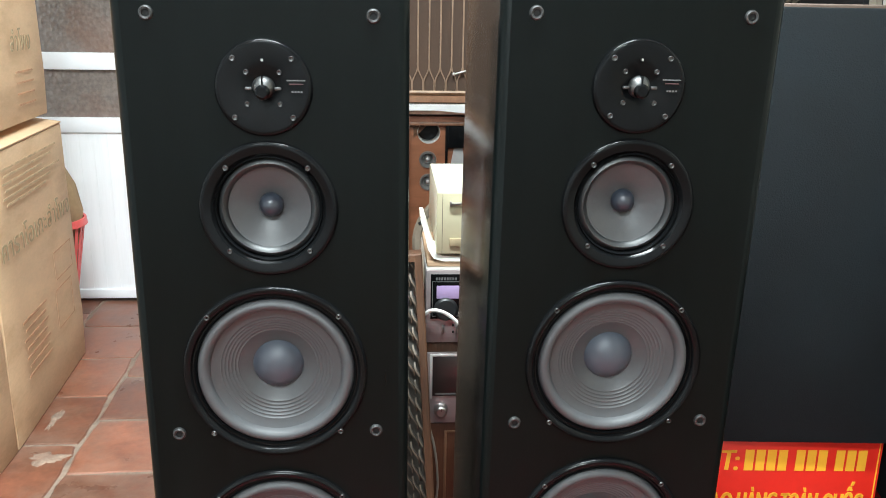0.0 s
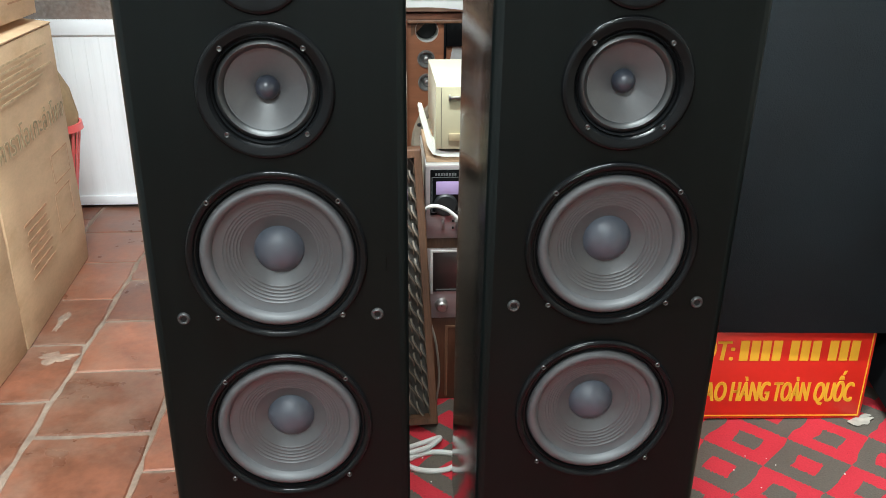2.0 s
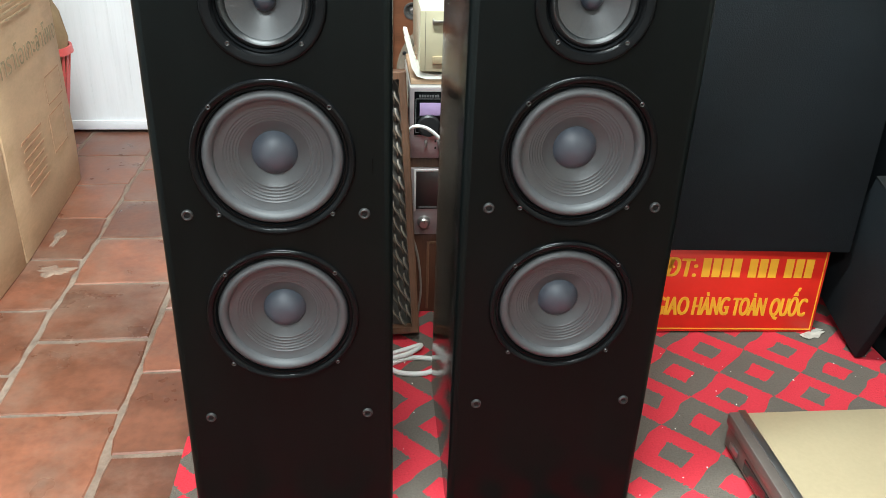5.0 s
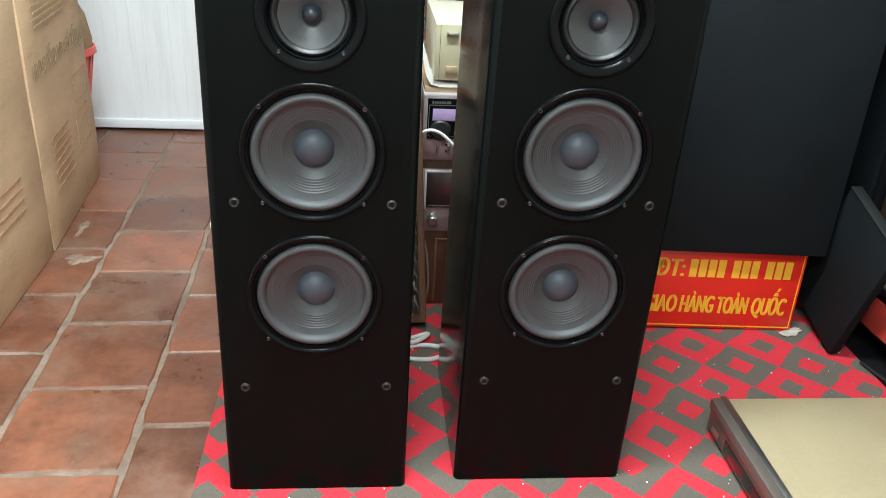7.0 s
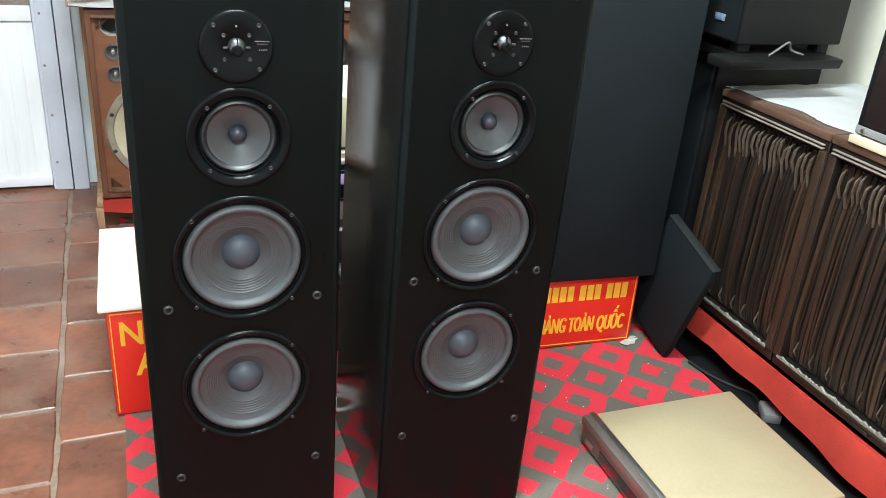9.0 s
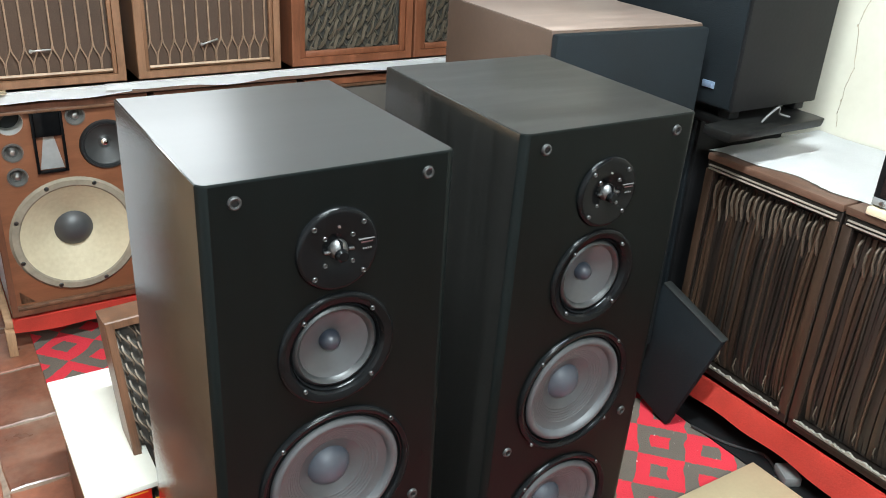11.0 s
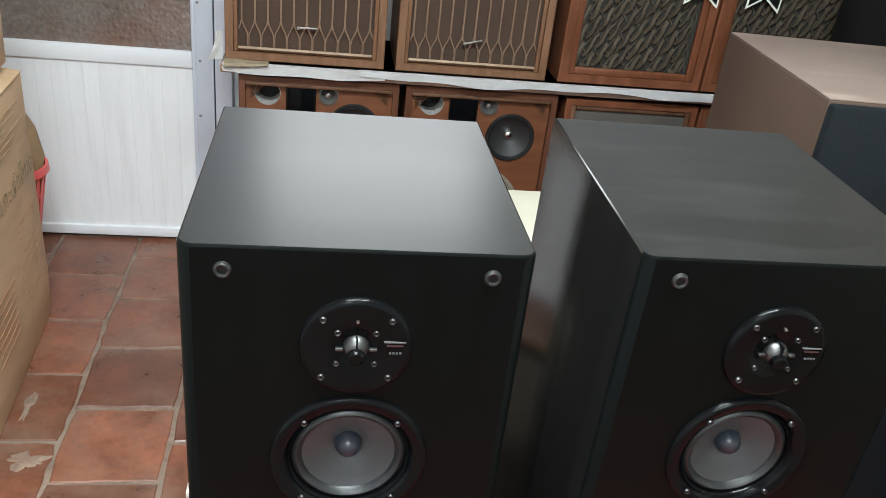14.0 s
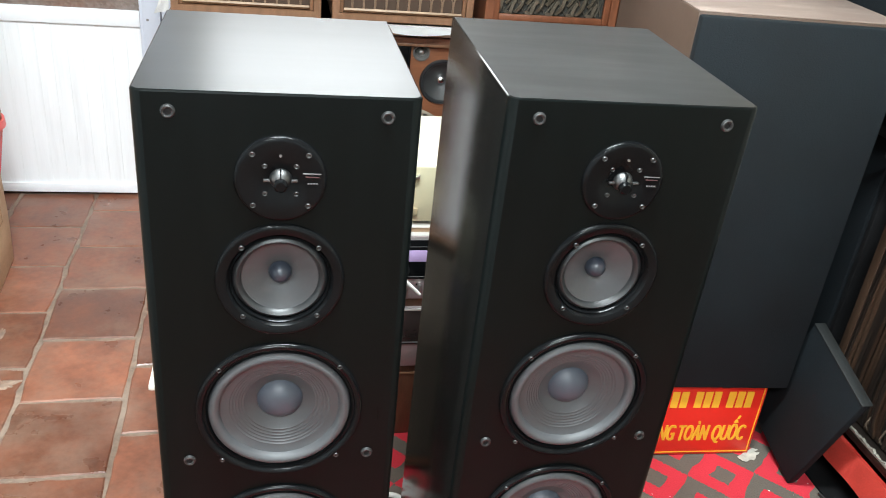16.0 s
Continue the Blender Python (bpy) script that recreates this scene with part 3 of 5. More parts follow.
    part("cone", moved(lathe([(0.013, -0.0265), (0.03, -0.0180), (0.044, -0.0116), (0.0510, -0.0085)], 56), pose(0, 0, z)), CONE, f, "grey midrange cone")
    part("dust_cap", moved(lathe([(0, -0.0075), (0.005, -0.0082), (0.0100, -0.0113), (0.0136, -0.0165), (0.0150, -0.0215), (0.0154, -0.0270)], 32), pose(0, 0, z)), MID_CAP, f, "blue-grey dust cap")
    for sx in (-1, 1):
        for sz in (-1, 1):
            part("screw", screw(sx * 0.0490, z + sz * 0.0520, -0.0058, 0.0034), STEEL_SCREW, f)
    # woofers
    for z in (0.6985, 0.4365):
        f = part("woofer_frame", moved(lathe([(0.1012, -0.008), (0.1018, 0.0005), (0.1036, 0.0036), (0.1048, 0.0012), (0.1066, 0.0012), (0.1078, 0.0032), (0.1092, 0.0056), (0.1130, 0.0074), (0.1152, 0.0074), (0.1172, 0.0060), (0.1186, 0.0034), (0.1192, 0.0)], 72), pose(0, 0, z)), GLOSS_BLACK, t, "gloss black woofer frame")
        part("surround", moved(lathe([(0.0845, -0.0055), (0.0860, 0.0008), (0.0895, 0.0050), (0.0930, 0.0062), (0.0965, 0.0052), (0.0998, 0.0015), (0.1014, -0.0045)], 64), pose(0, 0, z)), SURROUND, f, "grey rubber surround")
        deep = lambda r: -0.029 + (r - 0.0365) * 0.495
        prof = [(0.029, -0.0330), (0.0365, -0.0290)]
        for i in range(6):
            r = 0.0500 + 0.0042 * i
            prof += [(r, deep(r)), (r + 0.0016, deep(r) + 0.0017), (r + 0.0030, deep(r + 0.0030) + 0.0002)]
        prof += [(0.0850, -0.0050)]
        prof = [(r, -0.005 + 0.85 * (q + 0.005)) for r, q in prof]
        part("cone", moved(lathe(prof, 64), pose(0, 0, z)), CONE, f, "grey ribbed woofer cone")
        part("dust_cap", moved(lathe([(0, -0.0065), (0.010, -0.0075), (0.0190, -0.0110), (0.0265, -0.0170), (0.0315, -0.0230), (0.0338, -0.0275), (0.0344, -0.0300)], 40), pose(0, 0, z)), CAP, f, "blue-grey dust cap")
        for sx in (-1, 1):
            for sz in (-1, 1):
                part("screw", screw(sx * 0.0828, z - 0.0028 + sz * 0.0812, -0.0062, 0.0036), STEEL_SCREW, f)
    # sockets for the grille
    for z in (1.1470, 0.6115, 0.2435):
        for sx in (-1, 1):
            so = part("grille_socket", moved(lathe([(0.0040, 0.0012), (0.0046, 0.0034), (0.0066, 0.0040), (0.0080, 0.0030), (0.0088, 0.0)], 24), pose(sx * 0.1295, 0, z)), SOCKET, t, "round grille socket")
            part("socket_hole", moved(lathe([(0, 0.0011), (0.0044, 0.0013)], 20), pose(sx * 0.1295, 0, z)), MATT_BLACK, so)
    return t


tower(pose(-0.1785, 1.193, 0.004), "tall black ash tower speaker with four round drivers, on the carpet", BLACK_VENEER)
tower(pose(0.2650, 1.209, 0.006, 1.05, 0.3, 0) @ Matrix.Diagonal((1, 1, 1.004, 1)), "tall black ash tower speaker with dusty scuffed top, on the carpet", DUSTY_VENEER)


# ---- big brown speaker and sign behind the towers ----
def big_speaker():
    t = thing("floor_speaker", pose(0.652, 1.790, 0.004, 0, 0, -3.7), "large brown cabinet speaker with blue-black cloth front", "loudspeaker")
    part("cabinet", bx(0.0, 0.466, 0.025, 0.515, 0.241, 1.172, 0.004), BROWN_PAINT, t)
    # Top panel in a paler brown than the sides, with pale blotches.
    part("top_panel", bx(0.002, 0.464, 0.027, 0.513, 1.1715, 1.1745, 0.001), BROWN_TOP, t, "lighter brown top")
    part("grille", bx(0.0, 0.466, 0.0, 0.0245, 0.241, 1.168, 0.006), NAVY_CLOTH, t, "blue-black cloth grille")
    part("base", bx(0.027, 0.44, 0.05, 0.51, 0.0, 0.240, 0.003), MATT_BLACK, t, "black recessed plinth")


big_speaker()


def sign_board():
    t = thing("shop_sign", pose(1.087, 1.791, 0.005, -2.5, 0.8, -1.7), "red shop sign with yellow writing leaning on a plinth", "sign")
    part("board", bx(-0.53, 0.0, -0.003, 0.003, 0.0, 0.236, 0.001), RED_SIGN, t)
    part("border", join(bx(-0.524, -0.006, -0.0042, -0.003, 0.007, 0.0095, 0), bx(-0.0085, -0.006, -0.0042, -0.003, 0.0095, 0.234, 0), bx(-0.524, -0.5215, -0.0042, -0.003, 0.0095, 0.234, 0)), YELLOW_INK, t, "thin yellow border")
    face = pose(0, -0.0035, 0, 90, 0, 0)

    def words(text, x, z, size, wide, shear):
        return join(*[lettering(text, size, face @ pose(x + dx, z, 0), shear, 0.0, 0.0006 + abs(dx) / 20, wide=wide) for dx in (-0.002, -0.0007, 0.0007, 0.002)])
    part("writing", words("ĐT:", -0.408, 0.155, 0.071, 0.078, 0.10), YELLOW_INK, t)
    for i in range(10):
        part("number_bar", bars([(-0.3164 + 0.0257 * i + 0.0150 * ((i > 3) + (i > 6)), 0.154, 0.0205, 0.051)], face), YELLOW_INK, t)
    part("writing", words("GIAO", -0.420, 0.048, 0.073, 0.085, 0.08), YELLOW_INK, t)
    part("writing", words("HÀNG", -0.323, 0.048, 0.073, 0.091, 0.08), YELLOW_INK, t)
    part("writing", words("TOÀN", -0.220, 0.047, 0.073, 0.084, 0.08), YELLOW_INK, t)
    part("writing", words("QUỐC", -0.122, 0.046, 0.073, 0.092, 0.08), YELLOW_INK, t)


sign_board()


# ---- black boxes by the right wall ----
def leaning_board():
    p0, a, d = Vector((1.135, 1.664, 0.006)), Vector((0.009, -0.122, 0.357)), Vector((-0.007, 0.227, 0.084))
    a_n = a.normalized()
    d_n = (d - a_n * d.dot(a_n)).normalized()
    nrm = d_n.cross(a_n).normalized()
    m = Matrix((nrm, d_n, a_n)).transposed().to_4x4()
    m.translation = p0
    t = thing("grille_board", m, "black cloth grille board propped on its corner against a cabinet", "grille")
    part("cloth", bx(0.0, 0.022, 0.0, 0.242, 0.0, 0.375, 0.005), NAVY_CLOTH, t)
    part("edge_frame", bx(0.0225, 0.030, 0.004, 0.238, 0.004, 0.371, 0.002), NAVY_CLOTH, t)
    part("edge_strip", bx(-0.001, 0.030, 0.0, 0.242, 0.3754, 0.3785, 0.001), GREY_EDGE, t, "grey edge strip")


leaning_board()


def sub_stack():
    low = thing("black_cabinet", pose(0.038, 0.03, 0.004), "plain black speaker cabinet standing in the corner", "loudspeaker")
    part("cabinet", bx(1.235, 1.62, 1.83, 2.2, 0.0, 0.903, 0.005), MATT_BLACK, low)
    part("front_cloth", bx(1.222, 1.2345, 1.84, 2.19, 0.01, 0.893, 0.004), NAVY_CLOTH, low)
    plan = [(1.075, 1.605), (1.455, 1.605), (1.462, 1.64), (1.462, 2.2), (1.165, 2.2), (1.165, 1.70), (1.075, 1.69)]
    bm = bmesh.new()
    face = bm.faces.new([bm.verts.new((x + 0.038, y + 0.03, 0.9075)) for x, y in plan])
    for v in bmesh.ops.extrude_face_region(bm, geom=[face])["geom"]:
        if isinstance(v, bmesh.types.BMVert):
            v.co.z = 0.934
            v.co.y -= 0.008 * (v.co.y < 1.68)
    bmesh.ops.recalc_face_normals(bm, faces=bm.faces[:])
    bmesh.ops.bevel(bm, geom=bm.edges[:], offset=0.005, segments=2, affect="EDGES", profile=0.5)
    solo("black_shelf_board", bm, BOARD_BLACK, "thick black shelf board on a cabinet", "shelf")
    t = thing("subwoofer", pose(0.038, 0.03, -0.009), "black box speaker with a small silver badge on rubber feet", "loudspeaker")
    part("cabinet", bx(1.152, 1.50, 1.672, 2.15, 0.968, 1.56, 0.004), MATT_BLACK, t)
    part("side_cloth", bx(1.144, 1.1515, 1.68, 2.14, 0.975, 1.55, 0.003), NAVY_CLOTH, t)
    part("badge", join(bx(1.139, 1.1438, 1.735, 1.775, 1.018, 1.036, 0.001), bx(1.1375, 1.1388, 1.742, 1.768, 1.022, 1.031, 0)), surface("blue_silver", (0.32, 0.42, 0.58), 0.35, 0.6), t, "small silver and blue badge")
    for x in (1.19, 1.46):
        for y in (1.71, 2.1):
            part("foot", bx(x - 0.02, x + 0.02, y - 0.02, y + 0.02, 0.943, 0.968, 0.004), MATT_BLACK, t)
    crumple = tube(smooth_path([(1.258, 1.655, 0.941), (1.288, 1.66, 0.956), (1.313, 1.652, 0.976), (1.338, 1.665, 0.953), (1.378, 1.66, 0.941)]), 0.003)
    solo("paper_twist", crumple, surface("dull_paper", (0.11, 0.11, 0.11), 0.8), "twisted strip of pale paper on the black board", "paper")


sub_stack()


def cone_speaker():
    t = thing("open_speaker", pose(1.469, 2.475, 0.004), "tall dark speaker with a large pale cone", "loudspeaker")
    part("cabinet", bx(-0.20, 0.20, 0.0, 0.36, 0.0, 1.42, 0.004), MATT_BLACK, t)
    part("rim", moved(lathe([(0.148, 0.004), (0.155, 0.014), (0.172, 0.014), (0.18, 0.004), (0.182, 0.0)], 48), pose(0, 0, 1.19)), TAN_RING, t, "pale grey woofer rim")
    part("cone", moved(lathe([(0.03, 0.002), (0.15, 0.012)], 48), pose(0, 0, 1.19)), surface("pale_cone", (0.42, 0.40, 0.37), 0.6), t, "pale grey cone")
    part("dust_cap", moved(lathe([(0, 0.024), (0.02, 0.021), (0.038, 0.013), (0.046, 0.003)], 32), pose(0, 0, 1.19)), GREY_PLASTIC, t)


cone_speaker()


# ---- carved speakers along the right wall ----
def carved_speaker(m, label):
    """Front faces local -y; width along x."""
    t = thing("carved_speaker", m, label, "loudspeaker", "carved speakers along the wall")
    w, h, d = 0.425, 0.652, 0.36
    part("cabinet", shell(w, h - 0.0205, d, 0.03), RIB_DARK, t)
    part("top_board", bx(0.0, w, -0.006, d, h - 0.020, h, 0.003), CARVED_FRAME, t, "red-brown wooden top board")
    part("cloth", bx(0.0302, w - 0.0302, 0.03, 0.034, 0.0302, h - 0.052, 0), DARK_CLOTH, t)
    part("top_rail", bx(0.012, w - 0.012, -0.009, -0.001, h - 0.0345, h - 0.0305, 0.001), PALE_RAIL, t, "thin pale rail")
    part("top_rail", bx(0.012, w - 0.012, -0.010, -0.001, h - 0.0435, h - 0.0395, 0.001), PALE_RAIL, t, "thin pale rail")
    part("bottom_rail", bx(0.02, w - 0.02, -0.008, -0.001, 0.020, 0.030, 0.002), RIB_DARK, t)
    for x in (0.001, w - 0.027):
        part("side_stile", bx(x, x + 0.026, -0.005, -0.0003, 0.031, h - 0.046, 0.002), RIB_BROWN, t)
    rng = random.Random(int(m.translation.y * 100))
    # ragged pale strip where the finish has chipped off the lower edge
    bm = bmesh.new()
    cols = []
    for k in range(61):
        x = 0.02 + (w - 0.04) * k / 60
        tall = 0.004 + 0.009 * rng.random() * (0.4 + 0.6 * math.sin(9 * k) ** 2)
        cols.append([bm.verts.new(c) for c in ((x, -0.0082, 0.0302), (x, -0.0095, 0.0302 + tall), (x, -0.002, 0.0305 + tall))])
    for a, c in zip(cols, cols[1:]):
        for k in range(2):
            bm.faces.new((a[k], c[k], c[k + 1], a[k + 1]))
    bmesh.ops.solidify(bm, geom=bm.faces[:], thickness=0.001)
    part("chipped_edge", bm, CHIPPED, t, "ragged pale chipped edge")
    x, count = 0.034, 0
    while x < w - 0.036:
        wd = rng.choice((0.0045, 0.006, 0.008, 0.011))
        deep = rng.uniform(0.004, 0.022)
        pts = []
        for k in range(13):
            u = k / 12
            ends = max(0.0, min(1.0, 5 * u, 3.6 * (1 - u) - 0.1))
            pts.append((x + wd / 2 + 0.0015 * math.sin(7 * u + x * 90), 0.038 + (h - 0.10) * u, 0.028 - (0.028 - deep) * ends ** 0.6 + 0.002 * rng.random()))
        part("rib", ribbon(bmesh.new(), pts, wd, 0.008, 0.0), RIB_BROWN if rng.random() < 0.45 else RIB_DARK, t)
        # Carved tips whose pale colour paints the highlights on the rib ends.
        if count % 4 in (1, 3):
            xx, top = x + wd / 2, h - 0.062 - 0.022 * rng.random()
            part("leaf_tip", ribbon(bmesh.new(), [(xx, top, 0.016), (xx + 0.0005, top - 0.012, 0.004), (xx + 0.001, top - 0.04, 0.001), (xx + 0.0005, top - 0.07 - 0.05 * rng.random(), 0.016)], 0.0042, 0.006, 0.0), TIP, t, "carved tip, pale with the rib's highlight")
        if count % 6 == 2:
            xx, low = x + wd / 2, 0.045 + 0.01 * rng.random()
            part("leaf_tip", ribbon(bmesh.new(), [(xx, low, 0.016), (xx + 0.002, low + 0.02, 0.002), (xx - 0.001, low + 0.045, 0.014)], 0.0024, 0.004, 0.0), TIP, t, "carved tip, pale with the rib's highlight")
        x += wd + rng.choice((0.001, 0.002, 0.004))
        count += 1
    part("badge", bx(0.30, 0.345, -0.004, -0.001, 0.004, 0.017, 0.001), STEEL_SCREW, t, "small metal plate")
    return t


face_left = lambda x, y, z: pose(x, y, z, 0, 0, -90)
carved_speaker(face_left(1.258, 1.798, 0.163), "dark carved wooden speaker with ribbed front under a white cloth")
carved_speaker(face_left(1.258, 1.366, 0.163), "dark carved wooden speaker with ribbed front carrying a black device")
carved_speaker(face_left(1.258, 0.933, 0.163), "dark carved wooden speaker with ribbed front beside another")
bench = thing("low_bench", pose(0, 0, 0), "low black bench covered with red cloth under carved speakers", "bench")
part("board", bx(1.262, 1.74, 0.4, 1.82, 0.12, 0.148, 0.002), RAW_WOOD, bench)
for y in (0.5, 1.1, 1.75):
    part("leg", bx(1.32, 1.37, y - 0.03, y + 0.03, 0.0, 0.12, 0.003), MATT_BLACK, bench)
    part("leg", bx(1.65, 1.70, y - 0.03, y + 0.03, 0.0, 0.12, 0.003), MATT_BLACK, bench)


def red_skirt():
    bm = bmesh.new()
    rows = []
    for i in range(61):
        y = 0.4 + 1.42 * i / 60
        wv = 0.006 * math.sin(11 * y) + 0.004 * math.sin(29 * y)
        low = 0.068 + 0.018 * math.sin(4.3 * y + 1.0)
        rows.append([bm.verts.new(c) for c in ((1.74, y, 0.150), (1.262, y, 0.150), (1.244 + wv * 0.3, y, 0.156), (1.238 + wv, y, 0.13), (1.232 + wv, y, low))])
    for a, c in zip(rows, rows[1:]):
        for k in range(4):
            bm.faces.new((a[k], a[k + 1], c[k + 1], c[k]))
    bmesh.ops.solidify(bm, geom=bm.faces[:], thickness=0.003)
    return solo("bench_cloth", bm, RED_CLOTH, "red cloth spread over the low bench", "cloth")


red_skirt()
# Black sheet on the floor; its colour also holds the shadow under the bench.
setting("dark_mat", bx(1.216, 1.74, 0.46, 1.83, -0.003, 0.006, 0.002), MATT_BLACK, "black sheet under the bench, with its shade in the colour", "mat")


def draped(name, x0, x1, y0, y1, z, hang_x, label, seed):
    """A cloth lying on a top, with an uneven edge towards -x."""
    rng = random.Random(seed)
    bm = bmesh.new()
    rows = []
    for i in range(33):
        y = y0 + (y1 - y0) * i / 32
        u = (y1 - y) / (y1 - y0)
        e = -0.008 + hang_x * (1.5 * u) ** 0.6 * (0.85 + 0.3 * math.sin(13 * u + seed)) * (1 if u < 0.66 else 1 - 1.6 * (u - 0.66)) + 0.003 * rng.random()
        rows.append([bm.verts.new((x1 + (x0 + e - x1) * k / 10, y, z + 0.0015 * rng.random() + 0.003 * math.sin(13 * y + 2 * k) ** 2)) for k in range(11)])
    for a, c in zip(rows, rows[1:]):
        for k in range(10):
            bm.faces.new((a[k], a[k + 1], c[k + 1], c[k]))
    bmesh.ops.solidify(bm, geom=bm.faces[:], thickness=0.002)
    return solo(name, bm, WHITE_CLOTH, label, "cloth")


draped("white_cloth", 1.262, 1.745, 1.29, 1.80, 0.8185, 0.06, "white cloth spread on a carved speaker", 2)
solo("wood_offcut", bx(1.245, 1.34, 0.90, 1.315, 0.8165, 0.8355, 0.003), surface("pale_wood", (0.60, 0.50, 0.35), 0.7, stretch=(5, 0.6, 5)), "pale wooden board on a carved speaker", "board")
dev = thing("flat_screen", pose(1.262, 1.318, 0.836, 0, 0, -90), "black framed screen standing on a carved speaker", "screen")
part("frame", bx(0.0, 0.40, 0.0, 0.035, 0.0, 0.27, 0.006), MATT_BLACK, dev)
part("bezel_strip", bx(0.004, 0.396, -0.004, -0.0003, 0.004, 0.022, 0.001), GREY_PLASTIC, dev, "grey lower bezel")
part("screen", bx(0.018, 0.382, -0.003, -0.0002, 0.026, 0.252, 0.0005), DARK_GLASS, dev)
part("button", moved(lathe([(0, 0.006), (0.005, 0.006), (0.006, 0.0)], 14), pose(0.03, -0.004, 0.013)), SILVER, dev)


# ---- shelf wall at the back ----
Y = 2.94


def spot(x, z):
    """A place on the shelf stand."""
    return pose(-0.505 + 1.065 * (x + 0.487), Y, 0.853 + 1.055 * (z - 0.862))


def rack(x, z, tall=1.06):
    """A place on the shelf stand, with the size of its speakers."""
    return spot(x, z) @ Matrix.Diagonal((1.065, 1.0, tall, 1))


def woofer(parent, x, z, r, cone, ring, cap, capr, screws=8):
    w = part("woofer", moved(lathe([(r * 0.84, 0.002), (r * 0.87, 0.008), (r * 0.96, 0.009), (r, 0.0)], 56), pose(x, 0.02, z)), ring, parent, "worn ring round a big woofer")
    part("cone", moved(lathe([(capr, -0.055), (r * 0.6, -0.028), (r * 0.80, -0.002), (r * 0.845, 0.003)], 56), pose(x, 0.02, z)), cone, w, "tan paper cone")
    part("dust_cap", moved(lathe([(0, -0.022), (capr * 0.5, -0.026), (capr * 0.85, -0.04), (capr * 1.03, -0.056)], 32), pose(x, 0.02, z)), cap, w)
    for i in range(screws):
        an = 2 * math.pi * (i + 0.5) / screws
        part("clip", moved(lathe([(0, 0.003), (0.005, 0.0028), (0.007, 0.0)], 10), pose(x + r * 0.93 * math.cos(an), 0.0115, z + r * 0.93 * math.sin(an))), STEEL_SCREW, w)


def small_tweeter(parent, x, z, r):
    w = part("tweeter", moved(lathe([(r * 0.55, -0.012), (r * 0.8, 0.0), (r * 0.86, 0.004), (r, 0.004), (r * 1.03, 0.0)], 32), pose(x, 0.02, z)), TWEETER_GREY, parent)
    part("dome", moved(lathe([(0, 0.002), (r * 0.25, 0.0), (r * 0.42, -0.006), (r * 0.58, -0.0125)], 20), pose(x, 0.02, z)), SILVER, w, "silver dome")


def horn_speaker(m, label):
    t = thing("horn_speaker", m, label, "loudspeaker", "lower shelf speakers")
    w, h, d = 0.447, 0.646, 0.30
    part("cabinet", shell(w, h, d, 0.018), CAB_DARK, t)
    part("baffle", ring_fill([(0.018, 0.018), (w - 0.018, 0.018), (w - 0.018, h - 0.018), (0.018, h - 0.018)],
                             [(0.210, 0.232, 0.155), (0.078, 0.592, 0.036), (0.076, 0.505, 0.022), (0.078, 0.432, 0.022), (0.248, 0.594, 0.022), (0.323, 0.500, 0.062)], 0.02), ORANGE_WOOD, t, "orange-brown wooden baffle")
    part("front_moulding", bx(0.018, w - 0.018, 0.002, 0.0195, h - 0.03, h - 0.0185, 0.003), WALNUT, t)
    part("front_moulding", bx(0.018, w - 0.018, 0.002, 0.0195, 0.0185, 0.03, 0.003), WALNUT, t)
    woofer(t, 0.210, 0.232, 0.182, TAN_CONE, TAN_RING, DARK_CAP, 0.054)
    pt = part("port", moved(lathe([(0.0335, -0.07), (0.0345, -0.001), (0.0352, 0.0012), (0.0362, 0.0)], 36), pose(0.078, 0.02, 0.592)), AMP_WHITE, t, "round pale port tube")
    part("port_end", moved(lathe([(0.0, -0.069), (0.0336, -0.069)], 30), pose(0.078, 0.02, 0.592)), MATT_BLACK, pt)
    hn = part("horn", join(bx(0.130, 0.138, 0.006, 0.019, 0.437, 0.622, 0.002), bx(0.205, 0.213, 0.006, 0.019, 0.437, 0.622, 0.002), bx(0.1382, 0.2048, 0.006, 0.019, 0.437, 0.445, 0.002), bx(0.1382, 0.2048, 0.006, 0.019, 0.545, 0.622, 0.003)), GLOSS_BLACK, t, "black horn tweeter")
    bm = bmesh.new()
    q = [bm.verts.new(c) for c in ((0.140, 0.0175, 0.447), (0.203, 0.0175, 0.447), (0.185, 0.0190, 0.543), (0.158, 0.0190, 0.543))]
    bm.faces.new(q)
    bmesh.ops.solidify(bm, geom=bm.faces[:], thickness=-0.002)
    part("horn_throat", bm, HORN_GREY, hn, "silver flared horn throat")
    for x, z in ((0.076, 0.505), (0.078, 0.432), (0.248, 0.594)):
        small_tweeter(t, x, z, 0.027)
    wm = part("midrange", moved(lathe([(0.060, 0.0), (0.064, 0.006), (0.071, 0.007), (0.075, 0.0)], 44), pose(0.323, 0.02, 0.500)), DARK_RUBBER, t)
    part("cone", moved(lathe([(0.018, -0.03), (0.045, -0.012), (0.0605, 0.001)], 44), pose(0.323, 0.02, 0.500)), DARK_CONE, wm)
    part("dust_cap", moved(lathe([(0, -0.015), (0.008, -0.017), (0.014, -0.023), (0.0185, -0.031)], 24), pose(0.323, 0.02, 0.500)), CHROME, wm, "silver dust cap")
    for cx, sx in ((0.030, 1), (w - 0.030, -1)):
        for cz, sz in ((0.034, 1), (h - 0.034, -1)):
            bm = bmesh.new()
            bm.faces.new([bm.verts.new(c) for c in ((cx, 0.0195, cz), (cx + sx * 0.04, 0.0195, cz), (cx, 0.0195, cz + sz * 0.04))])
            bmesh.ops.solidify(bm, geom=bm.faces[:], thickness=0.006)
            part("corner_block", bm, WALNUT, t)
    return t


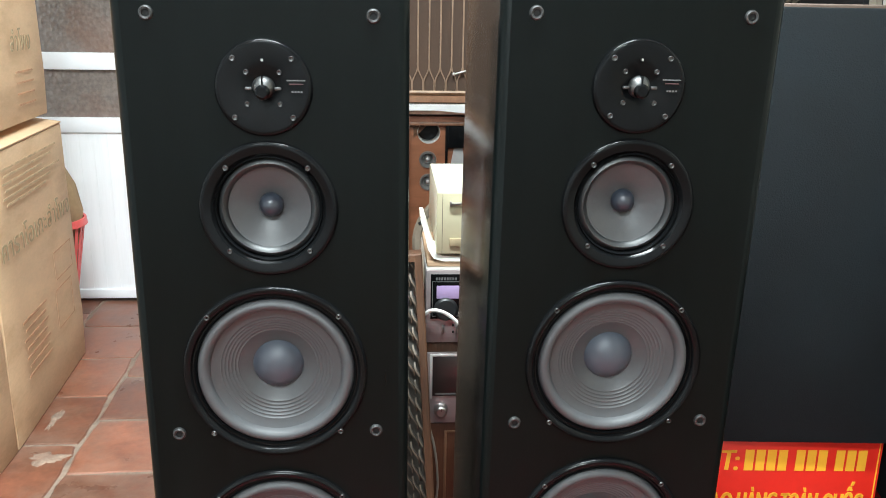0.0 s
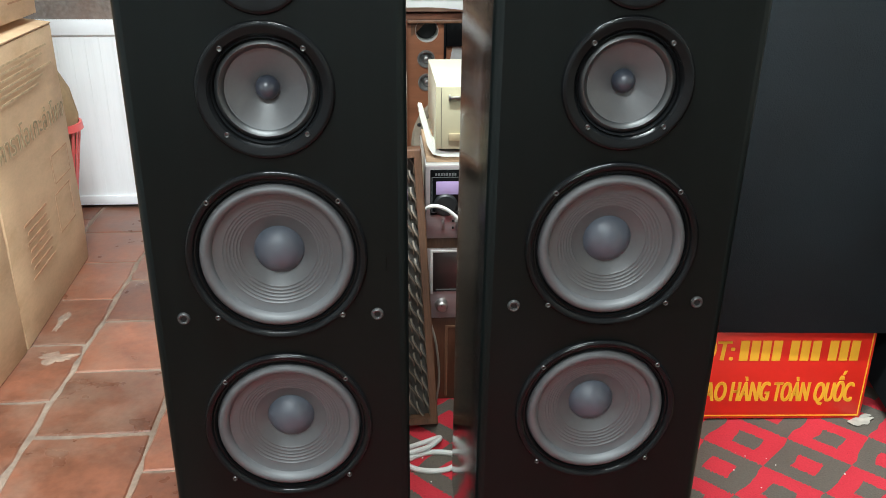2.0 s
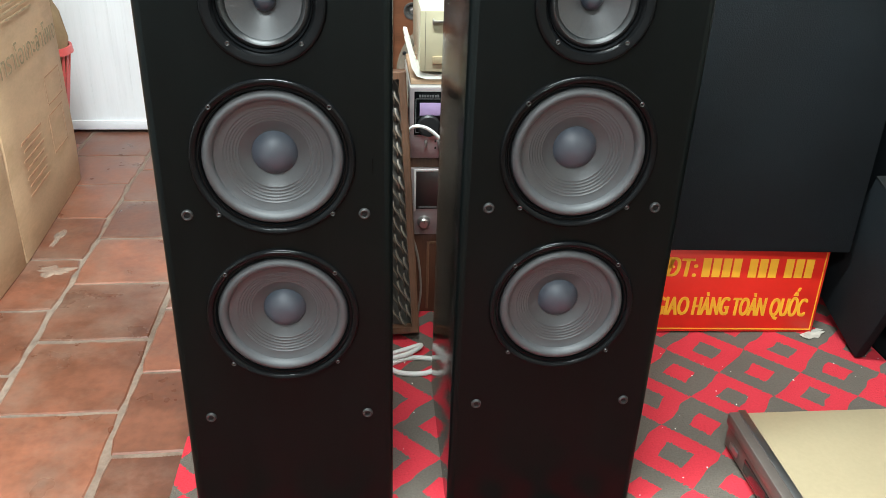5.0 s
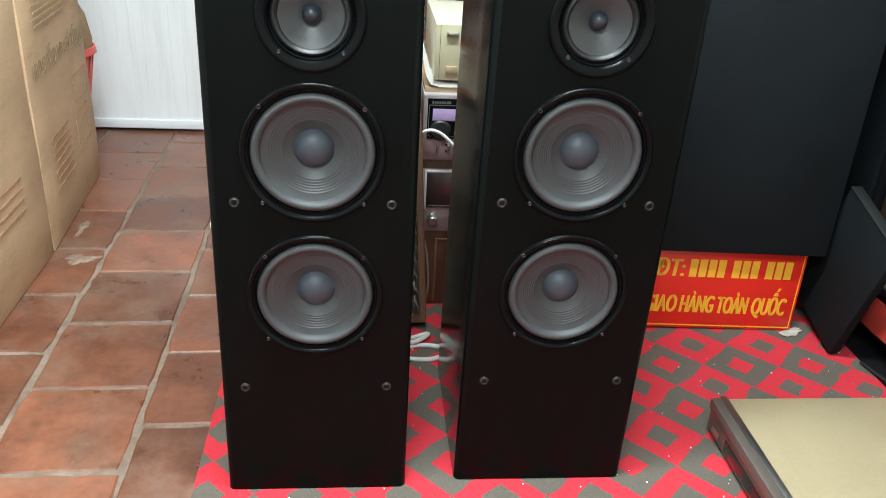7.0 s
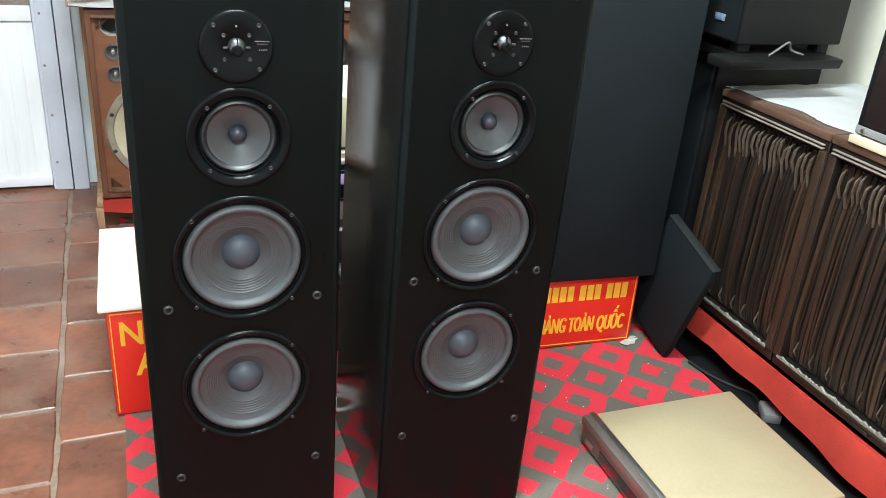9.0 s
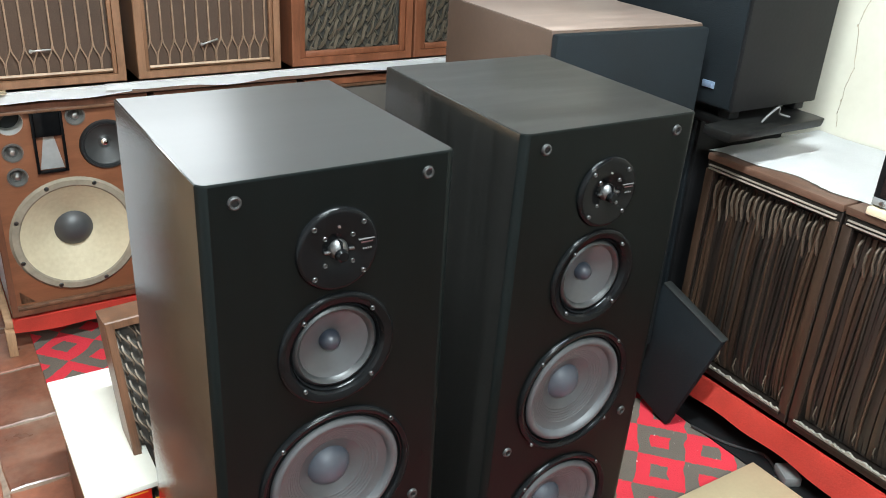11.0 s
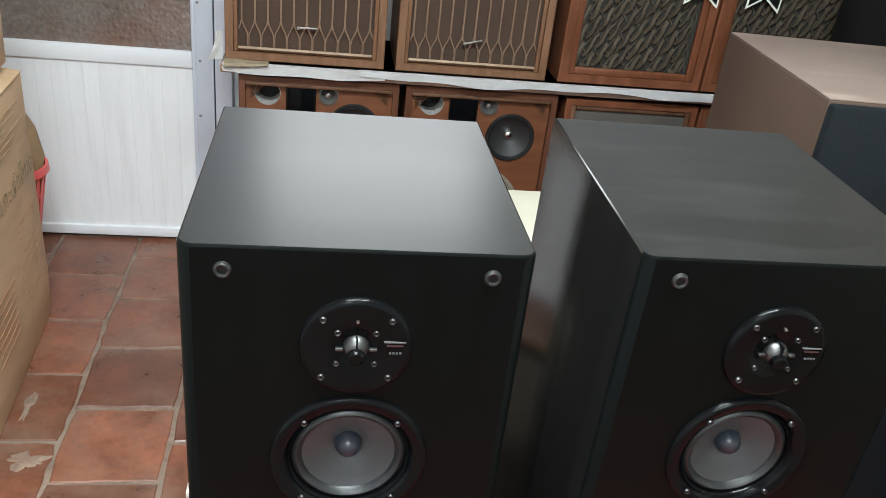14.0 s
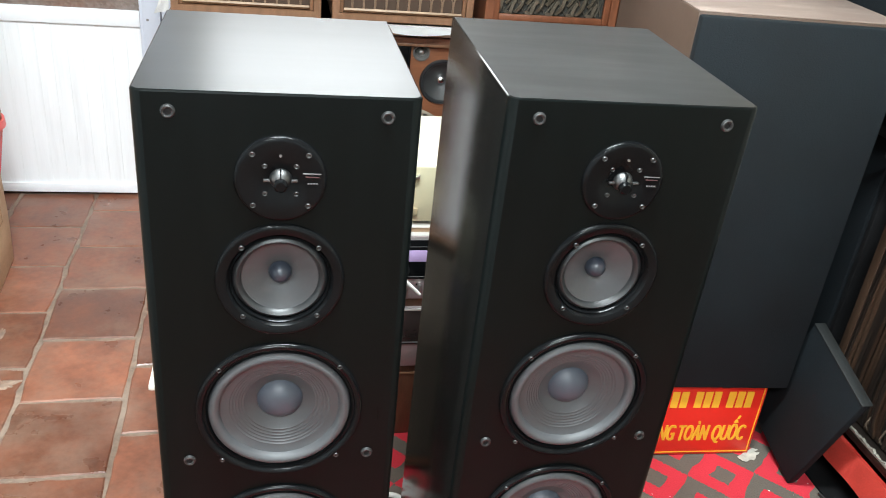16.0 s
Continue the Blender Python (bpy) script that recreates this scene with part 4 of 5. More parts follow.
hs = horn_speaker(rack(-0.452, 0.176, 1.054), "orange-brown wooden speaker with tan woofer and horn, on red cloth")
copy_thing(hs, spot(0.014, 0.176))


def cloth_speaker(m, label):
    t = thing("cloth_speaker", m, label, "loudspeaker", "lower shelf speakers")
    w, h, d = 0.41, 0.640, 0.30
    part("cabinet", shell(w, h, d, 0.020), RED_WOOD, t)
    part("front_moulding", join(bx(0.0202, 0.034, 0.004, 0.02, 0.0202, h - 0.0202, 0.003), bx(w - 0.034, w - 0.0202, 0.004, 0.02, 0.0202, h - 0.0202, 0.003), bx(0.0342, w - 0.0342, 0.004, 0.02, h - 0.034, h - 0.0202, 0.003), bx(0.0342, w - 0.0342, 0.004, 0.02, 0.0202, 0.034, 0.003)), WALNUT, t)
    part("grille_cloth", bx(0.03, w - 0.03, 0.012, 0.018, 0.03, h - 0.03, 0), GREY_CLOTH, t, "grey-brown woven grille cloth")
    return t


cs = cloth_speaker(rack(0.486, 0.176, 1.054), "wooden speaker with plain grey grille cloth on the lower shelf")
copy_thing(cs, spot(0.905, 0.176))


def bar_speaker(m, label):
    """Grille of vertical bars that fork into pointed arches at the foot."""
    t = thing("bar_grille_speaker", m, label, "loudspeaker", "upper shelf speakers")
    w, h, d = 0.432, 0.66, 0.30
    part("cabinet", shell(w, h, d, 0.022), OAK_FRAME, t)
    part("front_moulding", join(bx(0.0222, 0.034, 0.006, 0.02, 0.0222, h - 0.0222, 0.003), bx(w - 0.034, w - 0.0222, 0.006, 0.02, 0.0222, h - 0.0222, 0.003), bx(0.0342, w - 0.0342, 0.006, 0.02, h - 0.034, h - 0.0222, 0.003)), OAK_FRAME, t)
    part("lower_bevel", moved(bx(0.0342, w - 0.0342, -0.008, 0.008, -0.004, 0.004, 0.002), pose(0, 0.012, 0.0305, -35)), WORN_BEVEL, t, "worn pale lower bevel")
    part("grille_cloth", bx(0.03, w - 0.03, 0.026, 0.030, 0.03, h - 0.03, 0), BROWN_CLOTH, t, "brown grille cloth")
    pitch = (w - 0.07) / 10.5
    for i in range(11):
        x = 0.035 + pitch * (i + 0.25)
        bm = bmesh.new()
        ribbon(bm, [(x, 0.106), (x, h - 0.106)], 0.0045, 0.008, 0.025)
        for s in (-1, 1):
            for z0, up in ((0.106, -1), (h - 0.106, 1)):
                pts = [(x + s * (0.0012 + (pitch / 2 - 0.0024) * (0.5 - 0.5 * math.cos(math.pi * k / 6))), z0 + up * 0.046 * k / 6) for k in range(7)]
                ribbon(bm, pts + [(pts[-1][0], z0 + up * 0.072)], 0.0034, 0.008, 0.025)
        part("grille_bar", bm, BAR_WOOD, t)
    return t


bar_speaker(rack(-0.487, 0.862), "oak speaker with a brown vertical bar grille on the upper shelf")
b2 = bar_speaker(rack(-0.022, 0.862), "oak speaker with a brown vertical bar grille on the upper shelf")
for x, z, tilt in ((-0.272, 0.957, 2), (0.216, 0.953, 15)):
    c = thing("small_clip", pose(x, Y + 0.012, z, 0, -tilt, 0), "small pale metal clip hooked on a bar grille", "clip")
    part("pin", bx(-0.028, 0.028, -0.006, 0.0, -0.0025, 0.0025, 0.001), SILVER, c)
    part("head", moved(lathe([(0, 0.008), (0.005, 0.007), (0.006, 0.0)], 12), pose(-0.026, 0, 0)), SILVER, c)


def lattice_mesh(x0, x1, z0, z1, px, pz, w, d, y):
    """Crossing zigzag slats."""
    bm = bmesh.new()
    rng = random.Random(3)
    nz = int((z1 - z0) / pz)
    nx = int((x1 - x0) / px)
    for i in range(nx + 1):
        for ph in (0, 1):
            pts = []
            for k in range(nz * 2 + 1):
                sx = (0.5 if (k + ph) % 2 else -0.5) * px * 1.04
                pts.append((min(x1, max(x0, x0 + px * (i + 0.5) * 1.0 + sx - px * 0.5 + 0.0012 * rng.uniform(-1, 1))), min(z1, z0 + k * pz / 2), 0.006 * ((k + ph) % 2)))
            ribbon(bm, pts, w, d, y)
    return bm


def woven_mesh(x0, x1, z0, z1, px, pz, y, seed, slat=(0.007, 0.011), turn=1):
    """Rows of short curved slats that lean the same way, set in staggered columns."""
    rng = random.Random(seed)
    bm = bmesh.new()
    for i in range(int((x1 - x0) / px) + 1):
        k = 0
        z = z0 - (pz / 2 if i % 2 else 0)
        while z < z1 - 0.5 * pz:
            x = x0 + px * i
            lean = px * rng.uniform(0.42, 0.56)
            pts = []
            for q in range(6):
                f = q / 5
                pts.append((min(x1, max(x0, x + turn * (2 * lean * f - lean) + 0.003 * math.sin(6.3 * f))), min(z1, max(z0, z + pz * 1.25 * f)), -0.010 * math.sin(math.pi * f) + rng.uniform(-0.0015, 0.0015)))
            if pts[-1][1] - pts[0][1] > 0.01:
                ribbon(bm, pts, rng.uniform(*slat), 0.005, y)
            z += pz
    return bm


def lattice_speaker(m, label, seed=1):
    t = thing("lattice_speaker", m, label, "loudspeaker", "upper shelf speakers")
    w, h, d = 0.432, 0.66, 0.30
    part("cabinet", shell(w, h, d, 0.026), RED_WOOD, t)
    part("front_moulding", join(bx(0.0262, 0.046, 0.006, 0.02, 0.0262, h - 0.0262, 0.003), bx(w - 0.046, w - 0.0262, 0.006, 0.02, 0.0262, h - 0.0262, 0.003), bx(0.0462, w - 0.0462, 0.006, 0.02, h - 0.046, h - 0.0262, 0.003), bx(0.0462, w - 0.0462, 0.006, 0.02, 0.0262, 0.046, 0.003)), RED_WOOD, t)
    part("grille_cloth", bx(0.04, w - 0.04, 0.030, 0.034, 0.04, h - 0.04, 0), DARK_CLOTH, t)
    tagged(part("lattice", woven_mesh(0.050, w - 0.050, 0.050, h - 0.050, 0.0335, 0.052, 0.026, seed), LATTICE_WOOD, t, "grey-brown woven diamond lattice"), kind="stuff")
    tagged(part("slat_layer", lattice_mesh(0.048, w - 0.048, 0.048, h - 0.048, 0.0335, 0.104, 0.004, 0.008, 0.028), LATTICE_DARK, t), kind="stuff")
    return t


lattice_speaker(rack(0.448, 0.862), "red-brown wooden speaker with a diamond lattice grille on the upper shelf")
lattice_speaker(rack(0.888, 0.862), "red-brown wooden speaker with an olive diamond lattice beside its twin", 2)


def pennant(x, z, turn):
    t = thing("pennant_tag", pose(x, Y - 0.004, z, 0, turn, 0), "black pennant tag with white edge and red arrow on a speaker", "tag")

    def flag(w, top, low, notch, y0, y1):
        bm = bmesh.new()
        bm.faces.new([bm.verts.new((a, y0, c)) for a, c in ((-w, top), (-w, low), (0, notch), (w, low), (w, top))])
        ext = bmesh.ops.extrude_face_region(bm, geom=bm.faces[:])
        for v in ext["geom"]:
            if isinstance(v, bmesh.types.BMVert):
                v.co.y = y1
        bmesh.ops.recalc_face_normals(bm, faces=bm.faces[:])
        return bm
    part("white_edge", flag(0.054, 0.20, 0.0, 0.038, 0.0, 0.0015), WHITE_CARD, t)
    part("black_field", flag(0.048, 0.20, 0.012, 0.046, -0.0022, -0.0004), MATT_BLACK, t)
    bm = bmesh.new()
    tri = [[bm.verts.new((a, y, c)) for a, c in ((-0.024, 0.112), (0, 0.078), (0.024, 0.112))] for y in (-0.0024, -0.0036)]
    bm.faces.new(tri[0])
    bm.faces.new(tri[1])
    for k in range(3):
        bm.faces.new((tri[0][k], tri[0][k - 1], tri[1][k - 1], tri[1][k]))
    bmesh.ops.recalc_face_normals(bm, faces=bm.faces[:])
    part("arrow", bm, PINK_PLASTIC, t, "red arrow")
    part("writing_bars", bars([(-0.03 + 0.0075 * i, 0.058, 0.005, 0.006) for i in range(8)], pose(0, -0.0026, 0, 90)), PINK_PLASTIC, t)


pennant(0.887, 1.114, 3)
pennant(1.084, 1.115, 3)


def shelf_unit():
    t = thing("shelf_stand", pose(0, 0, 0), "long wooden shelf stand with two boards along the back wall", "shelf")
    part("upper_board", bx(-0.518, 1.74, Y - 0.015, 3.34, 0.8175, 0.843, 0.002), SHELF_FILM, t, "upper board with glossy brown edge film")
    part("lower_board", bx(-0.492, 1.74, Y + 0.01, 3.34, 0.09, 0.113, 0.002), RAW_WOOD, t)
    for x in (-0.483, 0.50, 1.4):
        part("leg", bx(x - 0.013, x + 0.013, Y - 0.012, Y + 0.03, 0.0, 0.089, 0.002), RAW_WOOD, t)
        part("leg", bx(x - 0.013, x + 0.013, 3.285, 3.325, 0.0, 0.817, 0.002), RAW_WOOD, t)


shelf_unit()


def edge_cloth(name, material, x0, x1, top, low, y, label, amp, seed):
    """A cloth on a shelf board whose front edge hangs a little, with an uneven hem."""
    bm = bmesh.new()
    rows = []
    n = 70
    for i in range(n + 1):
        x = x0 + (x1 - x0) * i / n
        s = amp * (math.sin(9 * x + seed) + 0.6 * math.sin(23 * x + 2 * seed))
        rows.append([bm.verts.new(c) for c in ((x, y + 0.38, top), (x, y + 0.01, top), (x, y - 0.003 - abs(s) * 0.4, top - 0.002), (x, y - 0.006 - abs(s) * 0.5, low + s))])
    for a, c in zip(rows, rows[1:]):
        for k in range(3):
            bm.faces.new((a[k], a[k + 1], c[k + 1], c[k]))
    bmesh.ops.solidify(bm, geom=bm.faces[:], thickness=0.0025)
    return solo(name, bm, material, label, "cloth")


edge_cloth("white_shelf_cloth", WHITE_CLOTH, -0.510, -0.04, 0.849, 0.823, Y - 0.018, "white cloth lining the upper shelf", 0.004, 1.0)
edge_cloth("white_shelf_cloth", WHITE_CLOTH, -0.114, 1.40, 0.852, 0.831, Y - 0.022, "white cloth lining the upper shelf edge", 0.005, 2.4)
edge_cloth("red_shelf_cloth", RED_CLOTH, -0.47, 1.45, 0.122, 0.072, Y + 0.006, "red cloth hanging over the lower shelf", 0.006, 0.4)


def hanging_rag():
    bm = bmesh.new()
    rows = []
    for i in range(9):
        u = i / 8
        w = 0.020 + 0.026 * u ** 2
        rows.append([bm.verts.new((-0.512 - w + w * k / 4, Y + 0.012 + 0.004 * math.sin(1.3 * k + 0.7 * i), 0.931 - 0.09 * u + 0.010 * u * (k / 4))) for k in range(5)])
    for a, c in zip(rows, rows[1:]):
        for k in range(4):
            bm.faces.new((a[k], a[k + 1], c[k + 1], c[k]))
    bmesh.ops.solidify(bm, geom=bm.faces[:], thickness=0.003)
    solo("hanging_cloth", bm, WHITE_CLOTH, "pale cloth end hanging at the shelf corner", "cloth")


hanging_rag()


def torn_strip():
    """A folded strip of tan paper with a ragged end on the shelf edge."""
    rng = random.Random(8)
    bm = bmesh.new()
    rows = []
    for k in range(19):
        f = k / 18
        x = -0.505 + 0.125 * f
        low = 0.010 * (1 - f) ** 0.5 * (0.7 + 0.5 * rng.random())
        rows.append([bm.verts.new(c) for c in ((x, Y + 0.03, 0.8535), (x, Y - 0.020, 0.8545 + 0.002 * math.sin(7 * f)), (x, Y - 0.030 - 0.004 * (1 - f), 0.8525), (x, Y - 0.033 - 0.004 * (1 - f), 0.8515 - low))])
    for a, c in zip(rows, rows[1:]):
        for k in range(3):
            bm.faces.new((a[k], a[k + 1], c[k + 1], c[k]))
    bmesh.ops.solidify(bm, geom=bm.faces[:], thickness=0.002)
    solo("torn_paper_strip", bm, TORN_TAN, "ragged folded tan paper strip on the shelf edge", "paper")


torn_strip()
for x, z0, hh in ((1.43, 0.856, 0.265), (1.437, 1.142, 0.25)):
    bk = thing("black_case", pose(x, Y + 0.02, z0), "black equipment case stacked on the upper shelf", "case")
    part("body", bx(0, 0.30, 0.006, 0.30, 0, hh, 0.006), MATT_BLACK, bk)
    part("front_panel", bx(0.01, 0.29, 0.0, 0.0055, 0.01, hh - 0.012, 0.003), NAVY_CLOTH, bk)
solo("white_strip", tube(smooth_path([(1.435, Y + 0.012, 1.128), (1.54, Y + 0.008, 1.131), (1.64, Y + 0.01, 1.128), (1.72, Y + 0.012, 1.130)]), 0.006), WHITE_CABLE, "white strip between two black cases", "strip")


# ---- between and behind the towers ----
def leaning_lattice():
    m = pose(-0.325, 1.789, 0.006, -11.0, -3.0, 0)
    t = thing("lattice_frame_speaker", m, "dark wooden lattice speaker leaning back behind a tower", "loudspeaker")
    w, h, d = 0.402, 0.632, 0.10
    part("cabinet", shell(w, h, d, 0.017), WALNUT, t)
    part("grille_cloth", bx(0.017, w - 0.017, 0.028, 0.034, 0.017, h - 0.017, 0), GREY_CLOTH, t)
    tagged(part("lattice", woven_mesh(0.018, w - 0.018, 0.018, h - 0.018, 0.0165, 0.040, 0.026, 5, (0.0022, 0.0034), -1), PALE_LATTICE, t, "thin pale curved wires"), kind="stuff")
    # Wider dark copy behind the pale wires, painting in their shadows.
    tagged(part("wire_layer", woven_mesh(0.0185, w - 0.0185, 0.0185, h - 0.0185, 0.0165, 0.040, 0.0285, 5, (0.004, 0.005), -1), LATTICE_DARK, t), kind="stuff")


leaning_lattice()


def hifi_stack():
    y = 1.93
    base = thing("wooden_box", pose(0.045, y, 0.004), "dark red-brown wooden box with orange edging under amplifiers", "box", "stack of amplifiers")
    part("body", bx(0, 0.46, 0, 0.26, 0, 0.227, 0.004), CAB_DARK, base)
    part("edging", join(bx(0.056, 0.062, -0.004, -0.0005, 0.012, 0.205, 0.001), bx(0.40, 0.406, -0.004, -0.0005, 0.012, 0.205, 0.001), bx(0.0622, 0.3998, -0.004, -0.0005, 0.199, 0.205, 0.001)), OAK_FRAME, base, "thin orange-brown edging")
    r = thing("receiver", pose(0.046, y - 0.01, 0.2315), "silver receiver with a dark tuning window in a wooden sleeve", "receiver", "stack of amplifiers")
    part("sleeve", bx(0, 0.43, 0.008, 0.27, 0.0, 0.203, 0.003), WALNUT, r)
    part("faceplate", bx(0.008, 0.422, 0.0, 0.0075, 0.002, 0.178, 0.002), AMP_PINK, r)
    part("tuning_window", bx(0.025, 0.40, -0.003, -0.0002, 0.072, 0.170, 0.001), DARK_GLASS, r)
    part("window_trim", join(bx(0.019, 0.0248, -0.004, -0.0002, 0.066, 0.176, 0.001), bx(0.025, 0.40, -0.004, -0.0002, 0.1702, 0.1755, 0.001)), AMP_WHITE, r, "silver window trim")
    part("dial_scale", bx(0.032, 0.12, -0.0036, -0.0031, 0.076, 0.079, 0), GREY_INK, r)
    for i in range(4):
        k = part("knob", moved(lathe([(0, 0.018), (0.010, 0.018), (0.0130, 0.015), (0.0145, 0.004), (0.0165, 0)], 24), pose(0.045 + 0.09 * i, 0, 0.037)), SILVER, r)
        part("knob_mark", bx(0.0442 + 0.09 * i, 0.0458 + 0.09 * i, -0.0188, -0.0181, 0.040, 0.049, 0), MATT_BLACK, k)
    a = thing("amplifier", pose(0.053, y - 0.015, 0.4365), "silver-white amplifier with black meter window and lilac display", "amplifier", "stack of amplifiers")
    part("body", bx(0, 0.43, 0.008, 0.27, 0.0, 0.172, 0.004), AMP_WHITE, a)
    part("faceplate", bx(0.0, 0.43, 0.0, 0.0075, 0.0, 0.17, 0.003), AMP_PINK, a)
    part("meter_window", bx(0.011, 0.25, -0.003, -0.0002, 0.058, 0.162, 0.001), GLOSS_BLACK, a)
    part("window_frame", join(bx(0.0140, 0.0155, -0.0036, -0.0031, 0.064, 0.146, 0), bx(0.0155, 0.246, -0.0036, -0.0031, 0.1445, 0.146, 0), bx(0.0155, 0.246, -0.0036, -0.0031, 0.064, 0.0655, 0)), GREY_INK, a, "thin pale line round the window")
    part("display", bx(0.024, 0.22, -0.004, -0.0031, 0.106, 0.136, 0.0003), DISPLAY, a, "lilac display")
    part("window_writing", bars([(0.022 + 0.006 * i, 0.149, 0.004, 0.006) for i in range(8)], pose(0, -0.0032, 0, 90)), GREY_INK, a)
    part("dial", moved(lathe([(0, 0.006), (0.022, 0.006), (0.026, 0.003), (0.027, 0)], 28), pose(0.045, -0.003, 0.081)), DARK_RUBBER, a, "dark round dial")
    for i in range(3):
        part("switch", bx(0.036 + 0.03 * i, 0.042 + 0.03 * i, -0.012, -0.0002, 0.027, 0.045, 0.0015), SILVER, a)
    for i in range(4):
        part("button", bx(0.060 + 0.03 * (i // 2), 0.064 + 0.03 * (i // 2), -0.003, -0.0002, 0.024 + 0.016 * (i % 2), 0.029 + 0.016 * (i % 2), 0.0005), MATT_BLACK, a)
    pd = thing("white_pad", pose(0.062, y + 0.005, 0.609), "white packing foam and light wooden tray under an amplifier", "packing")
    part("tray", bx(-0.006, 0.40, 0.0, 0.25, 0.0, 0.013, 0.002), surface("tan_wood", (0.44, 0.29, 0.18), 0.6, vary=0.2, stretch=(0.6, 5, 5)), pd)
    bm = bmesh.new()
    rows = []
    for k in range(15):
        f = k / 14
        yy = -0.004 + 0.09 * f
        # floor of the tray curving up into a flared side wall with a soft lip
        outline = [(0.40, 0.024), (0.05, 0.024), (0.026, 0.027), (0.012, 0.038), (0.004, 0.060), (-0.004, 0.090), (-0.012, 0.112 + 0.003 * math.sin(9 * f)), (-0.020, 0.114), (-0.021, 0.108), (-0.012, 0.075), (-0.004, 0.040), (0.008, 0.020), (0.03, 0.0136), (0.40, 0.0136)]
        rows.append([bm.verts.new((x, yy, z)) for x, z in outline])
    for p, q in zip(rows, rows[1:]):
        for k in range(len(p)):
            bm.faces.new((p[k], p[(k + 1) % len(p)], q[(k + 1) % len(p)], q[k]))
    bm.faces.new(rows[0])
    bm.faces.new(rows[-1][::-1])
    bmesh.ops.recalc_face_normals(bm, faces=bm.faces[:])
    part("foam", join(bm, bx(0.02, 0.40, 0.09, 0.25, 0.0136, 0.024, 0.003)), WHITE_CARD, pd, "white foam with a flared raised side")
    c = thing("gold_amplifier", pose(0.076, y - 0.005, 0.6335), "champagne gold amplifier on white packing", "amplifier", "stack of amplifiers")
    part("body", bx(0.002, 0.41, 0.008, 0.345, 0.008, 0.144, 0.003), CREAM_STEEL, c, "cream top cover")
    part("faceplate", bx(0, 0.412, 0, 0.0075, 0.008, 0.144, 0.002), GOLD_FRONT, c)
    part("lever", join(bx(0.030, 0.052, -0.012, -0.0002, 0.120, 0.1245, 0.001), bx(0.052, 0.056, -0.008, -0.0002, 0.117, 0.1275, 0.001), bx(0.027, 0.031, -0.010, -0.0002, 0.116, 0.1275, 0.001)), SILVER, c)
    part("button", bx(0.028, 0.057, -0.006, -0.0002, 0.026, 0.044, 0.002), GOLD_PANEL, c)
    part("panel_line", bx(0.0115, 0.0127, -0.0006, -0.0001, 0.010, 0.142, 0), BEZEL, c)
    for x in (0.05, 0.36):
        part("foot", moved(lathe([(0, 0.008), (0.015, 0.008), (0.016, 0.0)], 18), pose(x, 0.04, 0.008, 90, 0, 0)), MATT_BLACK, c)
    solo("white_cable", tube(smooth_path([(0.050, 1.90, 0.510), (0.062, 1.888, 0.523), (0.080, 1.88, 0.526), (0.102, 1.882, 0.515), (0.124, 1.885, 0.494), (0.15, 1.89, 0.465)]), 0.0042), WHITE_CABLE, "white cable looping over an amplifier front", "cable")
    solo("grey_cable", tube(smooth_path([(0.066, 1.915, 0.222), (0.077, 1.905, 0.18), (0.084, 1.90, 0.12), (0.085, 1.90, 0.07), (0.078, 1.905, 0.008)]), 0.0028), surface("dull_grey_cable", (0.22, 0.19, 0.16), 0.5, vary=0.1), "thin grey cable hanging beside a wooden box", "cable")


hifi_stack()
solo("white_cable", tube(smooth_path([(-0.05, 1.70, 0.009), (0.03, 1.735, 0.012), (0.078, 1.752, 0.016), (0.05, 1.71, 0.022), (-0.01, 1.69, 0.012), (0.02, 1.65, 0.009), (0.08, 1.642, 0.010), (0.115, 1.668, 0.012), (0.10, 1.70, 0.010), (0.04, 1.705, 0.009), (-0.03, 1.66, 0.009)]), 0.006), WHITE_CABLE, "white mains cable coiled on the carpet", "cable")


def foam_box():
    b = thing("white_box", pose(-0.393, 1.985, 0.004) @ pose(0.400, -1.97, 0), "dark box with white foam lid and red end sign", "box")
    part("lid", bx(-0.464, -0.318, 1.735, 2.205, 0.3075, 0.322, 0.003), WHITE_CARD, b, "white foam lid")
    part("body", bx(-0.448, -0.338, 1.757, 2.185, 0.0, 0.307, 0.004), WALNUT, b, "dark brown box body")
    s = part("sign", bx(-0.446, -0.338, 1.744, 1.7565, 0.004, 0.306, 0.001), RED_SIGN, b, "red sign with yellow letters")
    part("sign_border", join(bx(-0.440, -0.4375, 1.7425, 1.7438, 0.012, 0.298, 0), bx(-0.4375, -0.345, 1.7425, 1.7438, 0.2955, 0.298, 0)), YELLOW_INK, s)
    face = pose(0, 1.7433, 0, 90, 0, 0)
    part("writing", join(lettering("NC", 0.092, face @ pose(-0.424, 0.208, 0), 0, 0.002, squeeze=0.85), lettering("A", 0.09, face @ pose(-0.388, 0.118, 0), 0, 0.002, squeeze=0.85)), YELLOW_INK, s)


foam_box()


